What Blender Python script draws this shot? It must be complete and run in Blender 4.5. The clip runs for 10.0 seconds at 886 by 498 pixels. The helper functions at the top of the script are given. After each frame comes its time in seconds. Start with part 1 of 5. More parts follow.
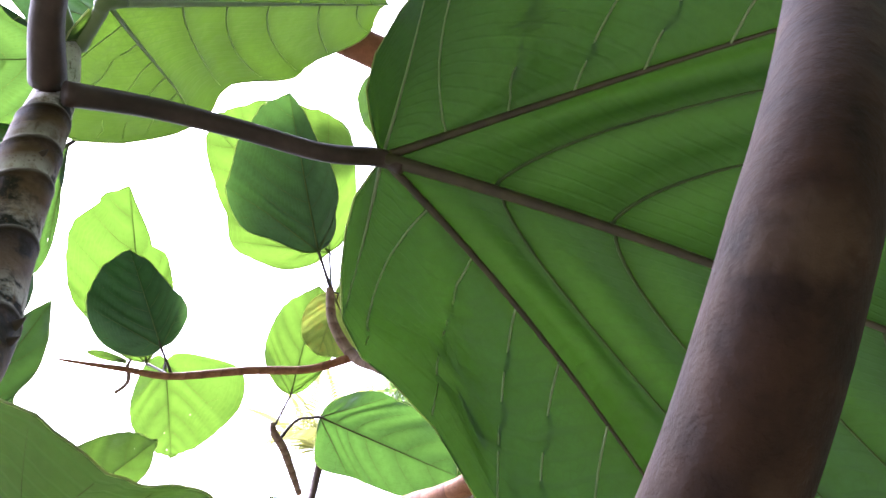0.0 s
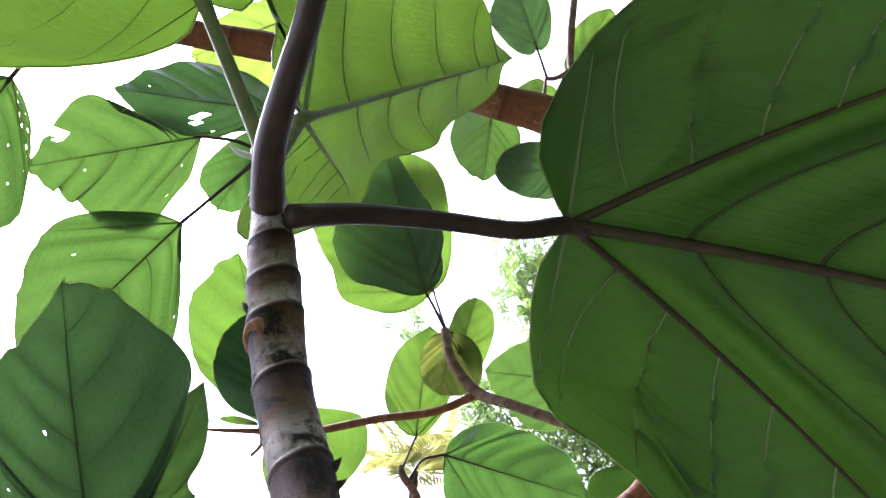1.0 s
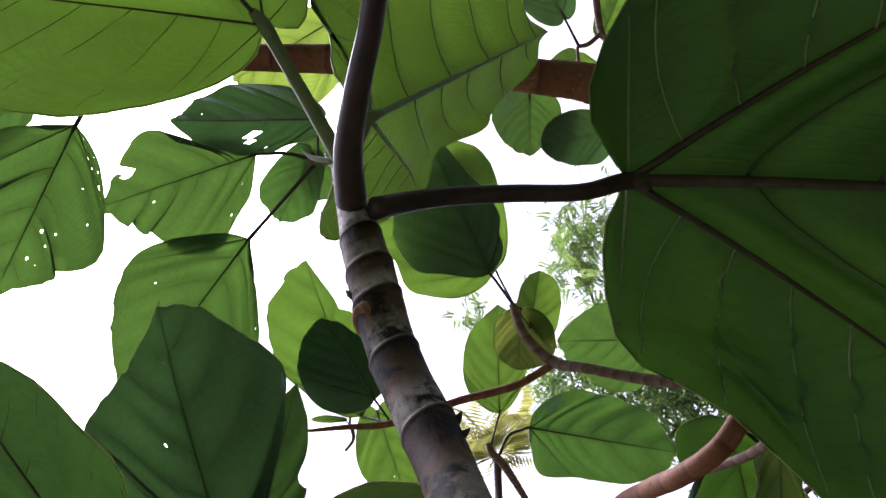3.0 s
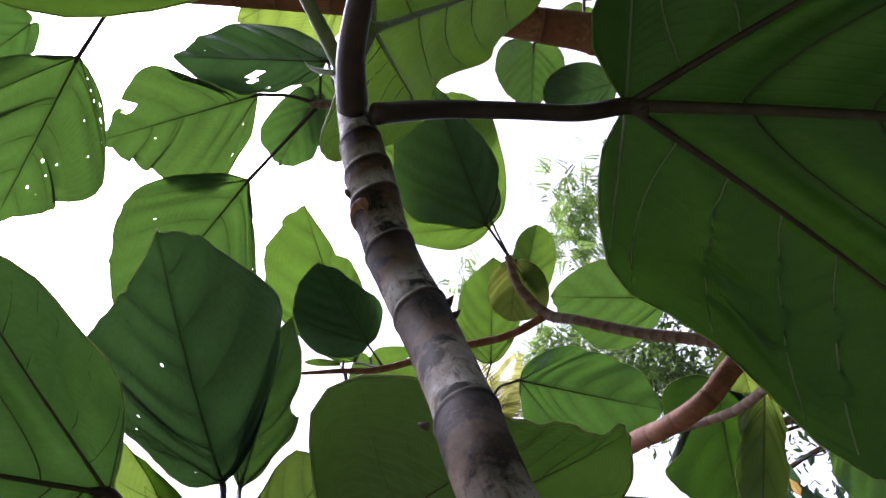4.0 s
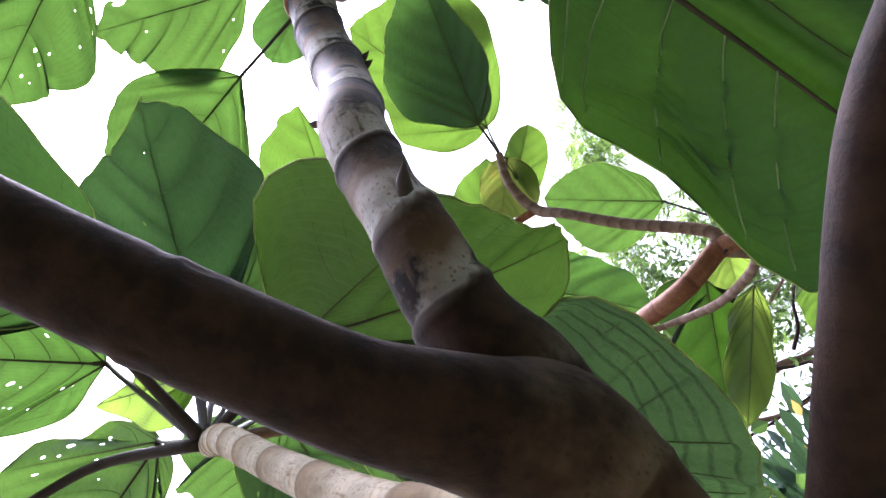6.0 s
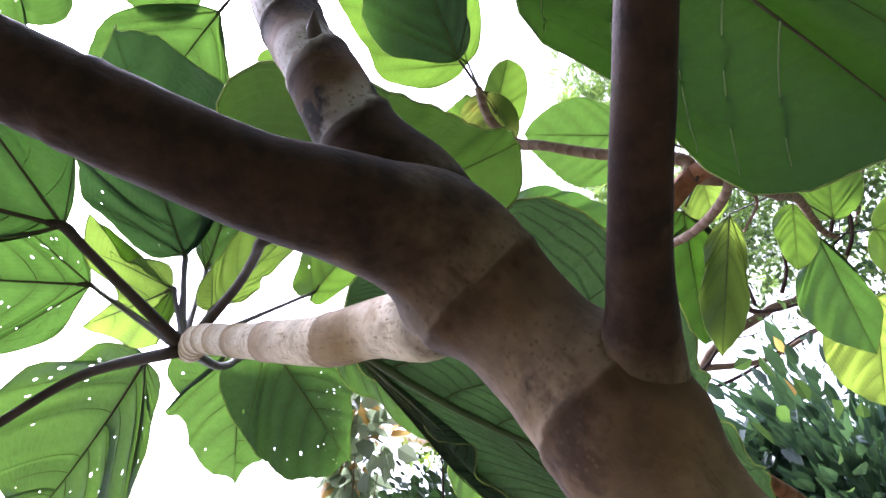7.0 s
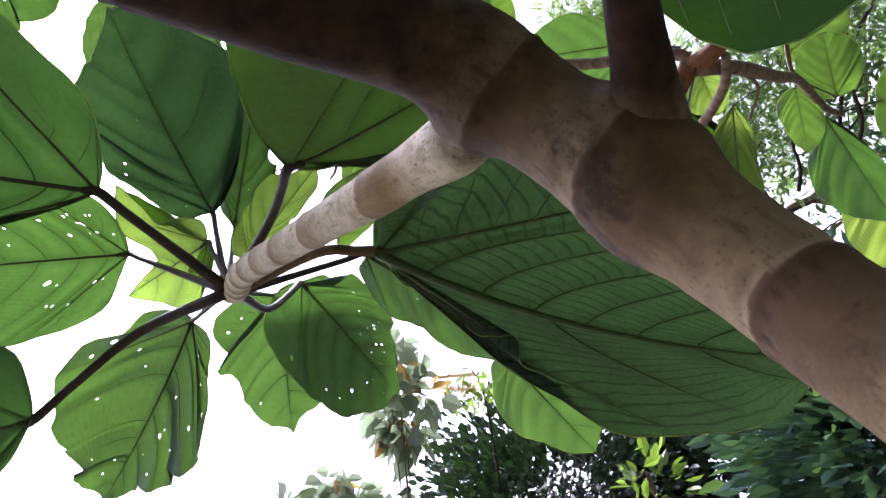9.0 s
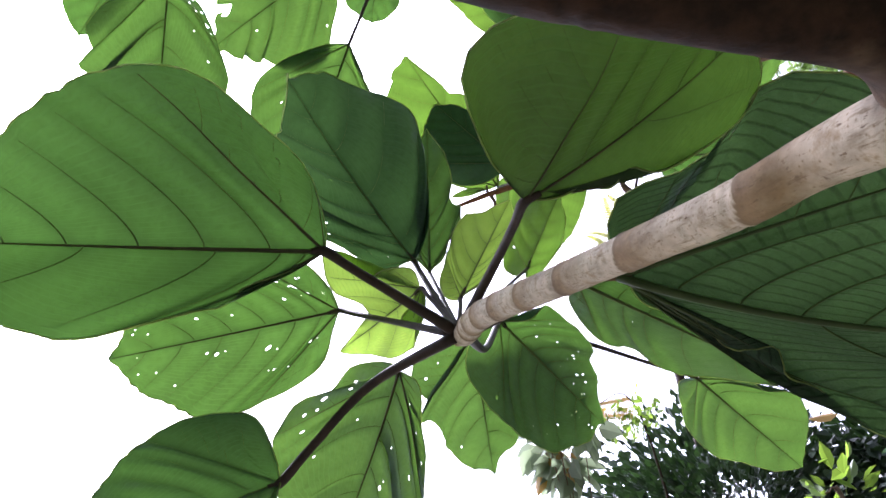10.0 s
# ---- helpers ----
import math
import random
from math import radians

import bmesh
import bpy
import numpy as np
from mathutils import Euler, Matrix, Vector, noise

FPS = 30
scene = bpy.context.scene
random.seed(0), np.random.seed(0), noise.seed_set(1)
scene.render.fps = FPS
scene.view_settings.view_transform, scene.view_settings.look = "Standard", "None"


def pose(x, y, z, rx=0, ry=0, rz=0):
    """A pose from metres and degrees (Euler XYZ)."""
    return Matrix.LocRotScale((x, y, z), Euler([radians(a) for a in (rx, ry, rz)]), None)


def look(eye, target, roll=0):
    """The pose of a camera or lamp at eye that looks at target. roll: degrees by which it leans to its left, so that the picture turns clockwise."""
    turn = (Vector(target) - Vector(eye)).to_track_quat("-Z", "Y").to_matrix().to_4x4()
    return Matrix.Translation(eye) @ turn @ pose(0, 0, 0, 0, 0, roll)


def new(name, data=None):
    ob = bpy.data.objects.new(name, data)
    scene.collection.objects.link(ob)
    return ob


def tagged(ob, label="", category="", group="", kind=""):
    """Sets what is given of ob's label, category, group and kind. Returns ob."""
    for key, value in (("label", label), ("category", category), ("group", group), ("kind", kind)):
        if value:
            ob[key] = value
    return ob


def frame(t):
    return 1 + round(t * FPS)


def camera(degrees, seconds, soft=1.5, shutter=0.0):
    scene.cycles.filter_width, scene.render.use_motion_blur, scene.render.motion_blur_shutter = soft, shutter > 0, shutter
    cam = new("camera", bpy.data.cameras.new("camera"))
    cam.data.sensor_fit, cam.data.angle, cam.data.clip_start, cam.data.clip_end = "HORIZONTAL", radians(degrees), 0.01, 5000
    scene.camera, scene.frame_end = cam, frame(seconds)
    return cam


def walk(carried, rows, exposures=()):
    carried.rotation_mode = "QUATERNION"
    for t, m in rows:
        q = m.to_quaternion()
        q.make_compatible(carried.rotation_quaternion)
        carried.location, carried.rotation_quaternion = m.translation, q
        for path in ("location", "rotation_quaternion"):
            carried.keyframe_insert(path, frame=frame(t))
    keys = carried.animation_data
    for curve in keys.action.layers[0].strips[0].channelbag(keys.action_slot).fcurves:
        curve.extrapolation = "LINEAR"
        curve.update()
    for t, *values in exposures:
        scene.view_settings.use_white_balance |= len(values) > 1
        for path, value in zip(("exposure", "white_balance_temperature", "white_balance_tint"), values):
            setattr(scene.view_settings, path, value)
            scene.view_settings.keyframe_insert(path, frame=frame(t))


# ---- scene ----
cam = camera(60.0, 10.0)
PATH = [
    (0, (0.2076, 0.3001, 1.4380), (0.1127, 1.6349, 2.9244), 8.87),
    (0.5, (0.1629, 0.2886, 1.4427), (-0.0050, 1.6117, 2.9330), 8.81),
    (1, (0.1245, 0.2687, 1.4515), (-0.1107, 1.5790, 2.9441), 6.12),
    (1.5, (0.1033, 0.2589, 1.4535), (-0.2086, 1.5530, 2.9460), 3.47),
    (2, (0.1057, 0.2478, 1.4473), (-0.2497, 1.5327, 2.9382), 1.21),
    (3.3, (0.1142, 0.2558, 1.4150), (-0.2517, 1.5831, 2.8657), 2.46),
    (3.5, (0.1142, 0.2598, 1.4090), (-0.2497, 1.5993, 2.8489), 2.96),
    (4, (0.1111, 0.2698, 1.3940), (-0.2602, 1.6376, 2.8052), 3.82),
    (4.5, (0.1125, 0.2812, 1.3795), (-0.2834, 1.6747, 2.7585), 3.53),
    (5, (0.1251, 0.3035, 1.3603), (-0.2764, 1.7072, 2.7272), 4.33),
    (5.2, (0.1300, 0.3130, 1.3543), (-0.2630, 1.7283, 2.7116), 3.97),
    (6.3, (0.1551, 0.3255, 1.3093), (-0.2949, 1.7953, 2.5889), 4.59),
    (6.5, (0.1591, 0.3283, 1.3009), (-0.2881, 1.8195, 2.5565), 3.92),
    (7, (0.1737, 0.3290, 1.2843), (-0.2621, 1.8571, 2.4988), 3.67),
    (7.5, (0.1813, 0.3334, 1.2606), (-0.1987, 1.9359, 2.3954), 2.21),
    (8, (0.1934, 0.3331, 1.2483), (-0.2098, 1.9627, 2.3355), 1.88),
    (8.5, (0.1951, 0.3345, 1.2424), (-0.2126, 1.9564, 2.3393), -0.18),
    (9, (0.1681, 0.3285, 1.2384), (-0.3252, 1.9074, 2.3626), -4.30),
    (9.5, (0.1251, 0.3160, 1.2344), (-0.4799, 1.8287, 2.3944), -4.88),
    (10, (0.0862, 0.3053, 1.2500), (-0.6572, 1.7070, 2.4675), -5.38),
]

EXPO = 1.28
walk(cam, [(t, look(eye, target, roll)) for t, eye, target, roll in PATH],
     exposures=[(t, EXPO + s, 5750 if 1.5 < t < 5 else 5560, 30) for t, s in ((0, 1.95), (0.5, 1.78), (1.0, 1.25), (1.5, 0.72), (2.0, 0.36), (3.5, 0.1), (5.0, 0.36), (6.5, 1.52), (7.5, 1.1), (8.5, 0.75), (10.0, 0.9))])

# ---- sky, sun ----
world = bpy.data.worlds.new("sky")
scene.world = world
world.use_nodes = True
wn, wl = world.node_tree.nodes, world.node_tree.links
sky = wn.new("ShaderNodeTexSky")
sky.sky_type, sky.sun_disc = "NISHITA", False
sky.sun_elevation, sky.sun_rotation = radians(51), radians(297)
sky.air_density, sky.dust_density = 1.0, 4.0
haze = wn.new("ShaderNodeHueSaturation")  # thin bright cloud: nearly colourless sky
haze.inputs["Saturation"].default_value = 0.22
wl.new(sky.outputs[0], haze.inputs["Color"])
wl.new(haze.outputs[0], wn["Background"].inputs[0])
wn["Background"].inputs[1].default_value = 0.15
sun = new("sun", bpy.data.lights.new("sun", "SUN"))
sun.data.energy, sun.data.angle, sun.data.color = 1.5, radians(12), (1.0, 0.96, 0.88)
sun.matrix_world = look((0, 0, 0), (0.56, -0.28, -0.78))


# ---- materials ----
def shader(name):
    mat = bpy.data.materials.new(name)
    mat.use_nodes = True
    return mat, mat.node_tree.nodes, mat.node_tree.links


def mixed(n, l, fac, a, b, kind="MIX"):
    m = n.new("ShaderNodeMix")
    m.data_type, m.blend_type = "RGBA", kind
    for socket, value in ((m.inputs[0], fac), (m.inputs[6], a), (m.inputs[7], b)):
        if isinstance(value, (int, float)):
            socket.default_value = value
        elif isinstance(value, tuple):
            socket.default_value = (*value, 1)
        else:
            l.new(value, socket)
    return m.outputs[2]


def ramp(n, l, fac, lo, hi):
    r = n.new("ShaderNodeMapRange")
    r.inputs[1].default_value, r.inputs[2].default_value = lo, hi
    l.new(fac, r.inputs[0])
    return r.outputs[0]


def noisy(n, l, vec, scale, detail=4.0, rough=0.55):
    t = n.new("ShaderNodeTexNoise")
    t.inputs["Scale"].default_value, t.inputs["Detail"].default_value, t.inputs["Roughness"].default_value = scale, detail, rough
    l.new(vec, t.inputs["Vector"])
    return t.outputs[0]


def leaf_material(name, face, glow, gloss=0.42, through_part=0.5, mottle=0.0, ladder_depth=0.3, relief=0.0003, rungs=6.2):
    """Leaf tissue: a waxy face and light that passes through it, with ladder veins and blotches."""
    mat, n, l = shader(name)
    uv = n.new("ShaderNodeUVMap").outputs[0]
    where = n.new("ShaderNodeTexCoord").outputs["Object"]
    chance = n.new("ShaderNodeObjectInfo").outputs["Random"]
    ladder = n.new("ShaderNodeTexWave")
    ladder.inputs["Scale"].default_value, ladder.inputs["Distortion"].default_value = rungs, 1.6
    ladder.inputs["Detail"].default_value, ladder.inputs["Detail Scale"].default_value = 2.0, 2.0
    l.new(uv, ladder.inputs["Vector"])
    net = n.new("ShaderNodeTexVoronoi")
    net.feature = "DISTANCE_TO_EDGE"
    net.inputs["Scale"].default_value = 170.0
    l.new(where, net.inputs["Vector"])
    cells = ramp(n, l, net.outputs[0], 0.0, 0.12)
    ladder_line = ramp(n, l, ladder.outputs[1], 0.0, 0.22)
    blotch = ramp(n, l, noisy(n, l, where, 8.0, 5.0), 0.32, 0.68)
    fine = ramp(n, l, noisy(n, l, where, 120.0), 0.3, 0.7)
    shade = n.new("ShaderNodeHueSaturation")
    hue = n.new("ShaderNodeMapRange")
    hue.inputs[3].default_value, hue.inputs[4].default_value = 0.488, 0.508
    l.new(chance, hue.inputs[0])
    l.new(hue.outputs[0], shade.inputs["Hue"])
    val = n.new("ShaderNodeMapRange")
    val.inputs[3].default_value, val.inputs[4].default_value = 0.68, 1.25
    l.new(blotch, val.inputs[0])
    l.new(val.outputs[0], shade.inputs["Value"])
    shade.inputs["Color"].default_value = (*glow, 1)
    tissue = mixed(n, l, ladder_line, tuple((1 - ladder_depth) * c for c in glow), shade.outputs[0])
    tissue = mixed(n, l, cells, tuple(0.9 * c for c in glow), tissue)
    rib = n.new("ShaderNodeAttribute")
    rib.attribute_name = "rib"
    tissue = mixed(n, l, rib.outputs["Fac"], tissue, tuple(0.45 * c for c in glow))
    if mottle:
        rust = ramp(n, l, noisy(n, l, where, 60.0, 6.0, 0.7), 0.6 - 0.15 * mottle, 0.72)
        tissue = mixed(n, l, rust, tissue, (0.30, 0.22, 0.03))
    front = mixed(n, l, fine, tuple(0.8 * c for c in face), tuple(1.15 * c for c in face))
    front = mixed(n, l, ladder_line, tuple((1.15 - 1.8 * max(0.0, ladder_depth - 0.2)) * c for c in face), front)
    front = mixed(n, l, rib.outputs["Fac"], front, tuple(0.65 * c for c in face))
    bsdf = n["Principled BSDF"]
    l.new(front, bsdf.inputs["Base Color"])
    bsdf.inputs["Roughness"].default_value = gloss
    bsdf.inputs["Specular IOR Level"].default_value = 0.4
    lit = n.new("ShaderNodeBsdfTranslucent")
    l.new(tissue, lit.inputs[0])
    bump = n.new("ShaderNodeBump")
    bump.inputs["Strength"].default_value, bump.inputs["Distance"].default_value = 0.45, relief
    high = n.new("ShaderNodeMath")
    high.operation = "ADD"
    pucker = n.new("ShaderNodeBump")
    pucker.inputs["Strength"].default_value, pucker.inputs["Distance"].default_value = 0.5, 0.004
    l.new(noisy(n, l, where, 55.0, 2.0, 0.5), pucker.inputs["Height"])
    l.new(pucker.outputs[0], bump.inputs["Normal"])
    l.new(ladder_line, high.inputs[0])
    l.new(fine, high.inputs[1])
    l.new(high.outputs[0], bump.inputs["Height"])
    l.new(bump.outputs[0], bsdf.inputs["Normal"])
    both = n.new("ShaderNodeMixShader")
    both.inputs[0].default_value = through_part
    l.new(bsdf.outputs[0], both.inputs[1])
    l.new(lit.outputs[0], both.inputs[2])
    l.new(both.outputs[0], n["Material Output"].inputs[0])
    return mat


def stalk_material(name, dark, pale, gloss=0.5, scale=60.0):
    mat, n, l = shader(name)
    where = n.new("ShaderNodeTexCoord").outputs["Object"]
    grain = noisy(n, l, where, scale * 6, 5.0, 0.65)
    spots = noisy(n, l, where, scale, 3.0)
    bsdf = n["Principled BSDF"]
    l.new(mixed(n, l, ramp(n, l, spots, 0.35, 0.68), dark, pale), bsdf.inputs["Base Color"])
    bsdf.inputs["Roughness"].default_value = gloss
    bsdf.inputs["Specular IOR Level"].default_value = 0.25
    bump = n.new("ShaderNodeBump")
    bump.inputs["Strength"].default_value, bump.inputs["Distance"].default_value = 0.4, 0.0006
    l.new(grain, bump.inputs["Height"])
    l.new(bump.outputs[0], bsdf.inputs["Normal"])
    return mat


def bark_material(name, base, pale, dark, band, patch=30.0, soot=0.62, reach=0.35, cracks=0.0):
    """Smooth fig bark: under each ring a dark band that pales towards the next ring, waxy patches, dark smudges, pores and fine grain."""
    mat, n, l = shader(name)
    where = n.new("ShaderNodeTexCoord").outputs["Object"]
    along = n.new("ShaderNodeUVMap").outputs[0]

    def stored(key):
        a = n.new("ShaderNodeAttribute")
        a.attribute_name = key
        return a.outputs["Fac"]

    def sum_of(a, b, times=1.0, shift=0.0):
        m = n.new("ShaderNodeMath")
        m.operation = "MULTIPLY_ADD"
        m.inputs[1].default_value = times
        l.new(b, m.inputs[0])
        if a is None:
            m.inputs[2].default_value = shift
        else:
            l.new(a, m.inputs[2])
        return m.outputs[0]

    cloud = noisy(n, l, where, patch, 4.0, 0.6)
    wide = noisy(n, l, where, patch * 2.3, 4.0, 0.65)
    mid = noisy(n, l, where, 150.0, 4.0, 0.6)
    grain = noisy(n, l, where, 520.0, 6.0, 0.7)
    part = sum_of(stored("seg"), sum_of(None, cloud, 1.0, -0.5), 0.9)
    colour = mixed(n, l, ramp(n, l, part, 0.02, reach), band, base)
    colour = mixed(n, l, ramp(n, l, part, reach * 0.8, reach + 0.45), colour, pale)
    colour = mixed(n, l, ramp(n, l, wide, 0.54, 0.72), colour, base)
    smudge = noisy(n, l, where, patch * 1.4, 5.0, 0.62)
    colour = mixed(n, l, ramp(n, l, smudge, soot, soot + 0.07), colour, dark)
    grow = n.new("ShaderNodeVectorMath")
    grow.operation = "MULTIPLY"
    grow.inputs[1].default_value = (26.0, 60.0, 1.0)
    l.new(along, grow.inputs[0])
    streak = ramp(n, l, noisy(n, l, grow.outputs[0], 1.0, 5.0, 0.65), 0.56, 0.72)
    colour = mixed(n, l, streak, colour, tuple(0.72 * c for c in base))
    broad = n.new("ShaderNodeVectorMath")
    broad.operation = "MULTIPLY"
    broad.inputs[1].default_value = (3.0, 24.0, 1.0)
    l.new(along, broad.inputs[0])
    # broad patches at half the base colour
    broad_patch = sum_of(None, ramp(n, l, noisy(n, l, broad.outputs[0], 1.0, 5.0, 0.6), 0.52, 0.68), 0.7, 0.0)
    colour = mixed(n, l, broad_patch, colour, tuple(0.5 * c for c in base))
    if cracks:
        thin = n.new("ShaderNodeVectorMath")
        thin.operation = "MULTIPLY"
        thin.inputs[1].default_value = (34.0, 190.0, 1.0)
        l.new(along, thin.inputs[0])
        crack = ramp(n, l, noisy(n, l, thin.outputs[0], 1.0, 4.0, 0.6), 0.62, 0.70)
        gate = n.new("ShaderNodeMath")
        gate.operation = "MULTIPLY"
        l.new(crack, gate.inputs[0])
        l.new(ramp(n, l, cloud, 0.5 - 0.2 * cracks, 0.6), gate.inputs[1])
        colour = mixed(n, l, gate.outputs[0], colour, dark)
    flecks = n.new("ShaderNodeTexVoronoi")
    flecks.inputs["Scale"].default_value = 480.0
    l.new(where, flecks.inputs["Vector"])
    colour = mixed(n, l, ramp(n, l, flecks.outputs[0], 0.0, 0.3), tuple(0.75 * c for c in base), colour)
    tint = n.new("ShaderNodeHueSaturation")
    value = n.new("ShaderNodeMapRange")
    value.inputs[1].default_value, value.inputs[2].default_value, value.inputs[3].default_value, value.inputs[4].default_value = 0.3, 0.7, 0.82, 1.15
    l.new(mid, value.inputs[0])
    l.new(value.outputs[0], tint.inputs["Value"])
    l.new(colour, tint.inputs["Color"])
    colour = mixed(n, l, stored("band"), tint.outputs[0], tuple(0.5 * c for c in band))
    colour = mixed(n, l, stored("ring"), colour, tuple(0.5 * (a + b) for a, b in zip(base, pale)))
    # limb and shoot tone: browner bark, with their shade put into the colour
    brown_shade_mix = n.new("ShaderNodeMath")
    brown_shade_mix.operation = "MULTIPLY_ADD"
    brown_shade_mix.use_clamp = True
    brown_shade_mix.inputs[1].default_value = 1.5
    l.new(stored("tone"), brown_shade_mix.inputs[0])
    shift = n.new("ShaderNodeMapRange")
    shift.inputs[1].default_value, shift.inputs[2].default_value, shift.inputs[3].default_value, shift.inputs[4].default_value = 0.3, 0.7, -0.45, -0.05
    l.new(noisy(n, l, where, 70.0, 4.0), shift.inputs[0])
    l.new(shift.outputs[0], brown_shade_mix.inputs[2])
    colour = mixed(n, l, brown_shade_mix.outputs[0], colour, mixed(n, l, ramp(n, l, mid, 0.35, 0.7), (0.016, 0.0085, 0.005), (0.042, 0.021, 0.011)))
    bsdf = n["Principled BSDF"]
    l.new(colour, bsdf.inputs["Base Color"])
    bsdf.inputs["Roughness"].default_value = 0.7
    bsdf.inputs["Specular IOR Level"].default_value = 0.15
    bump = n.new("ShaderNodeBump")
    bump.inputs["Strength"].default_value, bump.inputs["Distance"].default_value = 0.6, 0.0009
    l.new(sum_of(sum_of(None, grain, 0.5), mid), bump.inputs["Height"])
    l.new(bump.outputs[0], bsdf.inputs["Normal"])
    return mat


LEAF = leaf_material("leaf_tissue", (0.085, 0.158, 0.098), (0.056, 0.126, 0.014), 0.42, 0.5, 0.0, 0.14)
LEAF_FRESH = leaf_material("fresh_leaf_tissue", (0.036, 0.08, 0.024), (0.072, 0.142, 0.009), 0.55, 0.6, 0.0, 0.14)
LEAF_OLD = leaf_material("old_leaf_tissue", (0.056, 0.115, 0.076), (0.034, 0.082, 0.016), 0.27, 0.5, 0.0, 0.16)
LEAF_DEEP = leaf_material("deep_green_leaf_tissue", (0.068, 0.132, 0.086), (0.04, 0.098, 0.012), 0.4, 0.5, 0.0, 0.12)
LEAF_PLEATED = leaf_material("pleated_leaf_tissue", (0.052, 0.105, 0.06), (0.036, 0.08, 0.018), 0.4, 0.5, 0.0, 0.55, 0.004, 5.0)
LEAF_THICK = leaf_material("thick_leaf_tissue", (0.032, 0.078, 0.036), (0.026, 0.067, 0.003), 0.36, 0.5, 0.0, 0.24, 0.0004)
LEAF_OLIVE = leaf_material("olive_leaf_tissue", (0.055, 0.1, 0.04), (0.044, 0.104, 0.008), 0.45, 0.5, 0.0, 0.14)
LEAF_YOUNG = leaf_material("young_leaf_tissue", (0.08, 0.145, 0.06), (0.1, 0.19, 0.016), 0.45, 0.5, 0.0, 0.14)
LEAF_LIME = leaf_material("lime_leaf_tissue", (0.085, 0.145, 0.04), (0.25, 0.37, 0.04), 0.5)
# for two overhung leaves: sunlight from behind is put into the bright colour
LEAF_SUNLIT = leaf_material("sunlit_leaf_tissue", (0.13, 0.24, 0.06), (0.32, 0.52, 0.06), 0.5, 0.6)
LEAF_SPOTTED = leaf_material("spotted_leaf_tissue", (0.08, 0.12, 0.05), (0.22, 0.28, 0.04), 0.5, 0.5, 0.6)
VEIN_DARK = stalk_material("dark_vein", (0.035, 0.028, 0.018), (0.06, 0.05, 0.025))
# outer veins of the big leaf: grazing side light put into the pale colour
VEIN_PALE = leaf_material("pale_vein", (0.24, 0.31, 0.16), (0.4, 0.5, 0.2), 0.5, 0.3)
VEIN_SOFT = stalk_material("soft_vein", (0.035, 0.055, 0.018), (0.055, 0.08, 0.026))
VEIN_GREEN = stalk_material("green_vein", (0.05, 0.07, 0.02), (0.085, 0.11, 0.03))
STALK = stalk_material("dark_stalk", (0.026, 0.017, 0.013), (0.05, 0.033, 0.025), 0.55)
STALK_GREEN = stalk_material("green_stalk", (0.10, 0.15, 0.05), (0.16, 0.2, 0.09))
BARK = bark_material("fig_bark", (0.16, 0.10, 0.055), (0.47, 0.455, 0.42), (0.016, 0.015, 0.012), (0.034, 0.017, 0.008), 30.0, 0.49, 0.55)
BARK_DARK = bark_material("dark_bark", (0.062, 0.034, 0.022), (0.085, 0.05, 0.034), (0.03, 0.02, 0.017), (0.04, 0.024, 0.018))
BARK_TAN = bark_material("tan_bark", (0.185, 0.118, 0.062), (0.31, 0.225, 0.135), (0.055, 0.031, 0.016), (0.12, 0.07, 0.036), 24.0, 0.57, 0.5)
BARK_PALE = bark_material("pale_bark", (0.30, 0.21, 0.11), (0.54, 0.46, 0.33), (0.10, 0.055, 0.028), (0.28, 0.19, 0.10), 50.0, 0.66, 0.15, 0.8)
BARK_RED = bark_material("red_brown_bark", (0.20, 0.082, 0.036), (0.24, 0.11, 0.055), (0.09, 0.042, 0.024), (0.18, 0.073, 0.037))
BARK_GREY = bark_material("grey_bark", (0.19, 0.125, 0.09), (0.25, 0.18, 0.135), (0.10, 0.07, 0.055), (0.17, 0.11, 0.078), 50.0)
# thickened leaf margin; light along the edge is put into its pale colour
RIM = leaf_material("leaf_rim", (0.30, 0.36, 0.16), (0.5, 0.58, 0.22), 0.5, 0.6)
SCAR = stalk_material("leaf_scar", (0.17, 0.085, 0.04), (0.34, 0.19, 0.09), 0.8, 160.0)
SPIKE = stalk_material("dry_stipule", (0.03, 0.02, 0.015), (0.07, 0.05, 0.035), 0.7)


# ---- mesh helpers ----
def finish(name, verts, faces, material, parent=None, uvs=None, smooth=True, label=""):
    me = bpy.data.meshes.new(name)
    me.from_pydata([tuple(v) for v in verts], [], faces)
    if uvs:
        layer = me.uv_layers.new(name="UVMap").data
        for i, loop in enumerate(me.loops):
            layer[i].uv = uvs[loop.vertex_index]
    me.polygons.foreach_set("use_smooth", [smooth] * len(me.polygons))
    me.materials.append(material)
    me.update()
    ob = new(name, me)
    if parent:
        ob.parent = parent
    return tagged(ob, label)


def spline(points, steps):
    """A smooth run (Catmull-Rom) through points of any size."""
    pts = [np.array(p, float) for p in points]
    pts = [2 * pts[0] - pts[1], *pts, 2 * pts[-1] - pts[-2]]
    out = []
    for a, b, c, d in zip(pts, pts[1:], pts[2:], pts[3:]):
        for i in range(steps):
            t = i / steps
            out.append(0.5 * (2 * b + (c - a) * t + (2 * a - 5 * b + 4 * c - d) * t * t + (3 * b - a - 3 * c + d) * t**3))
    return out + [pts[-2]]


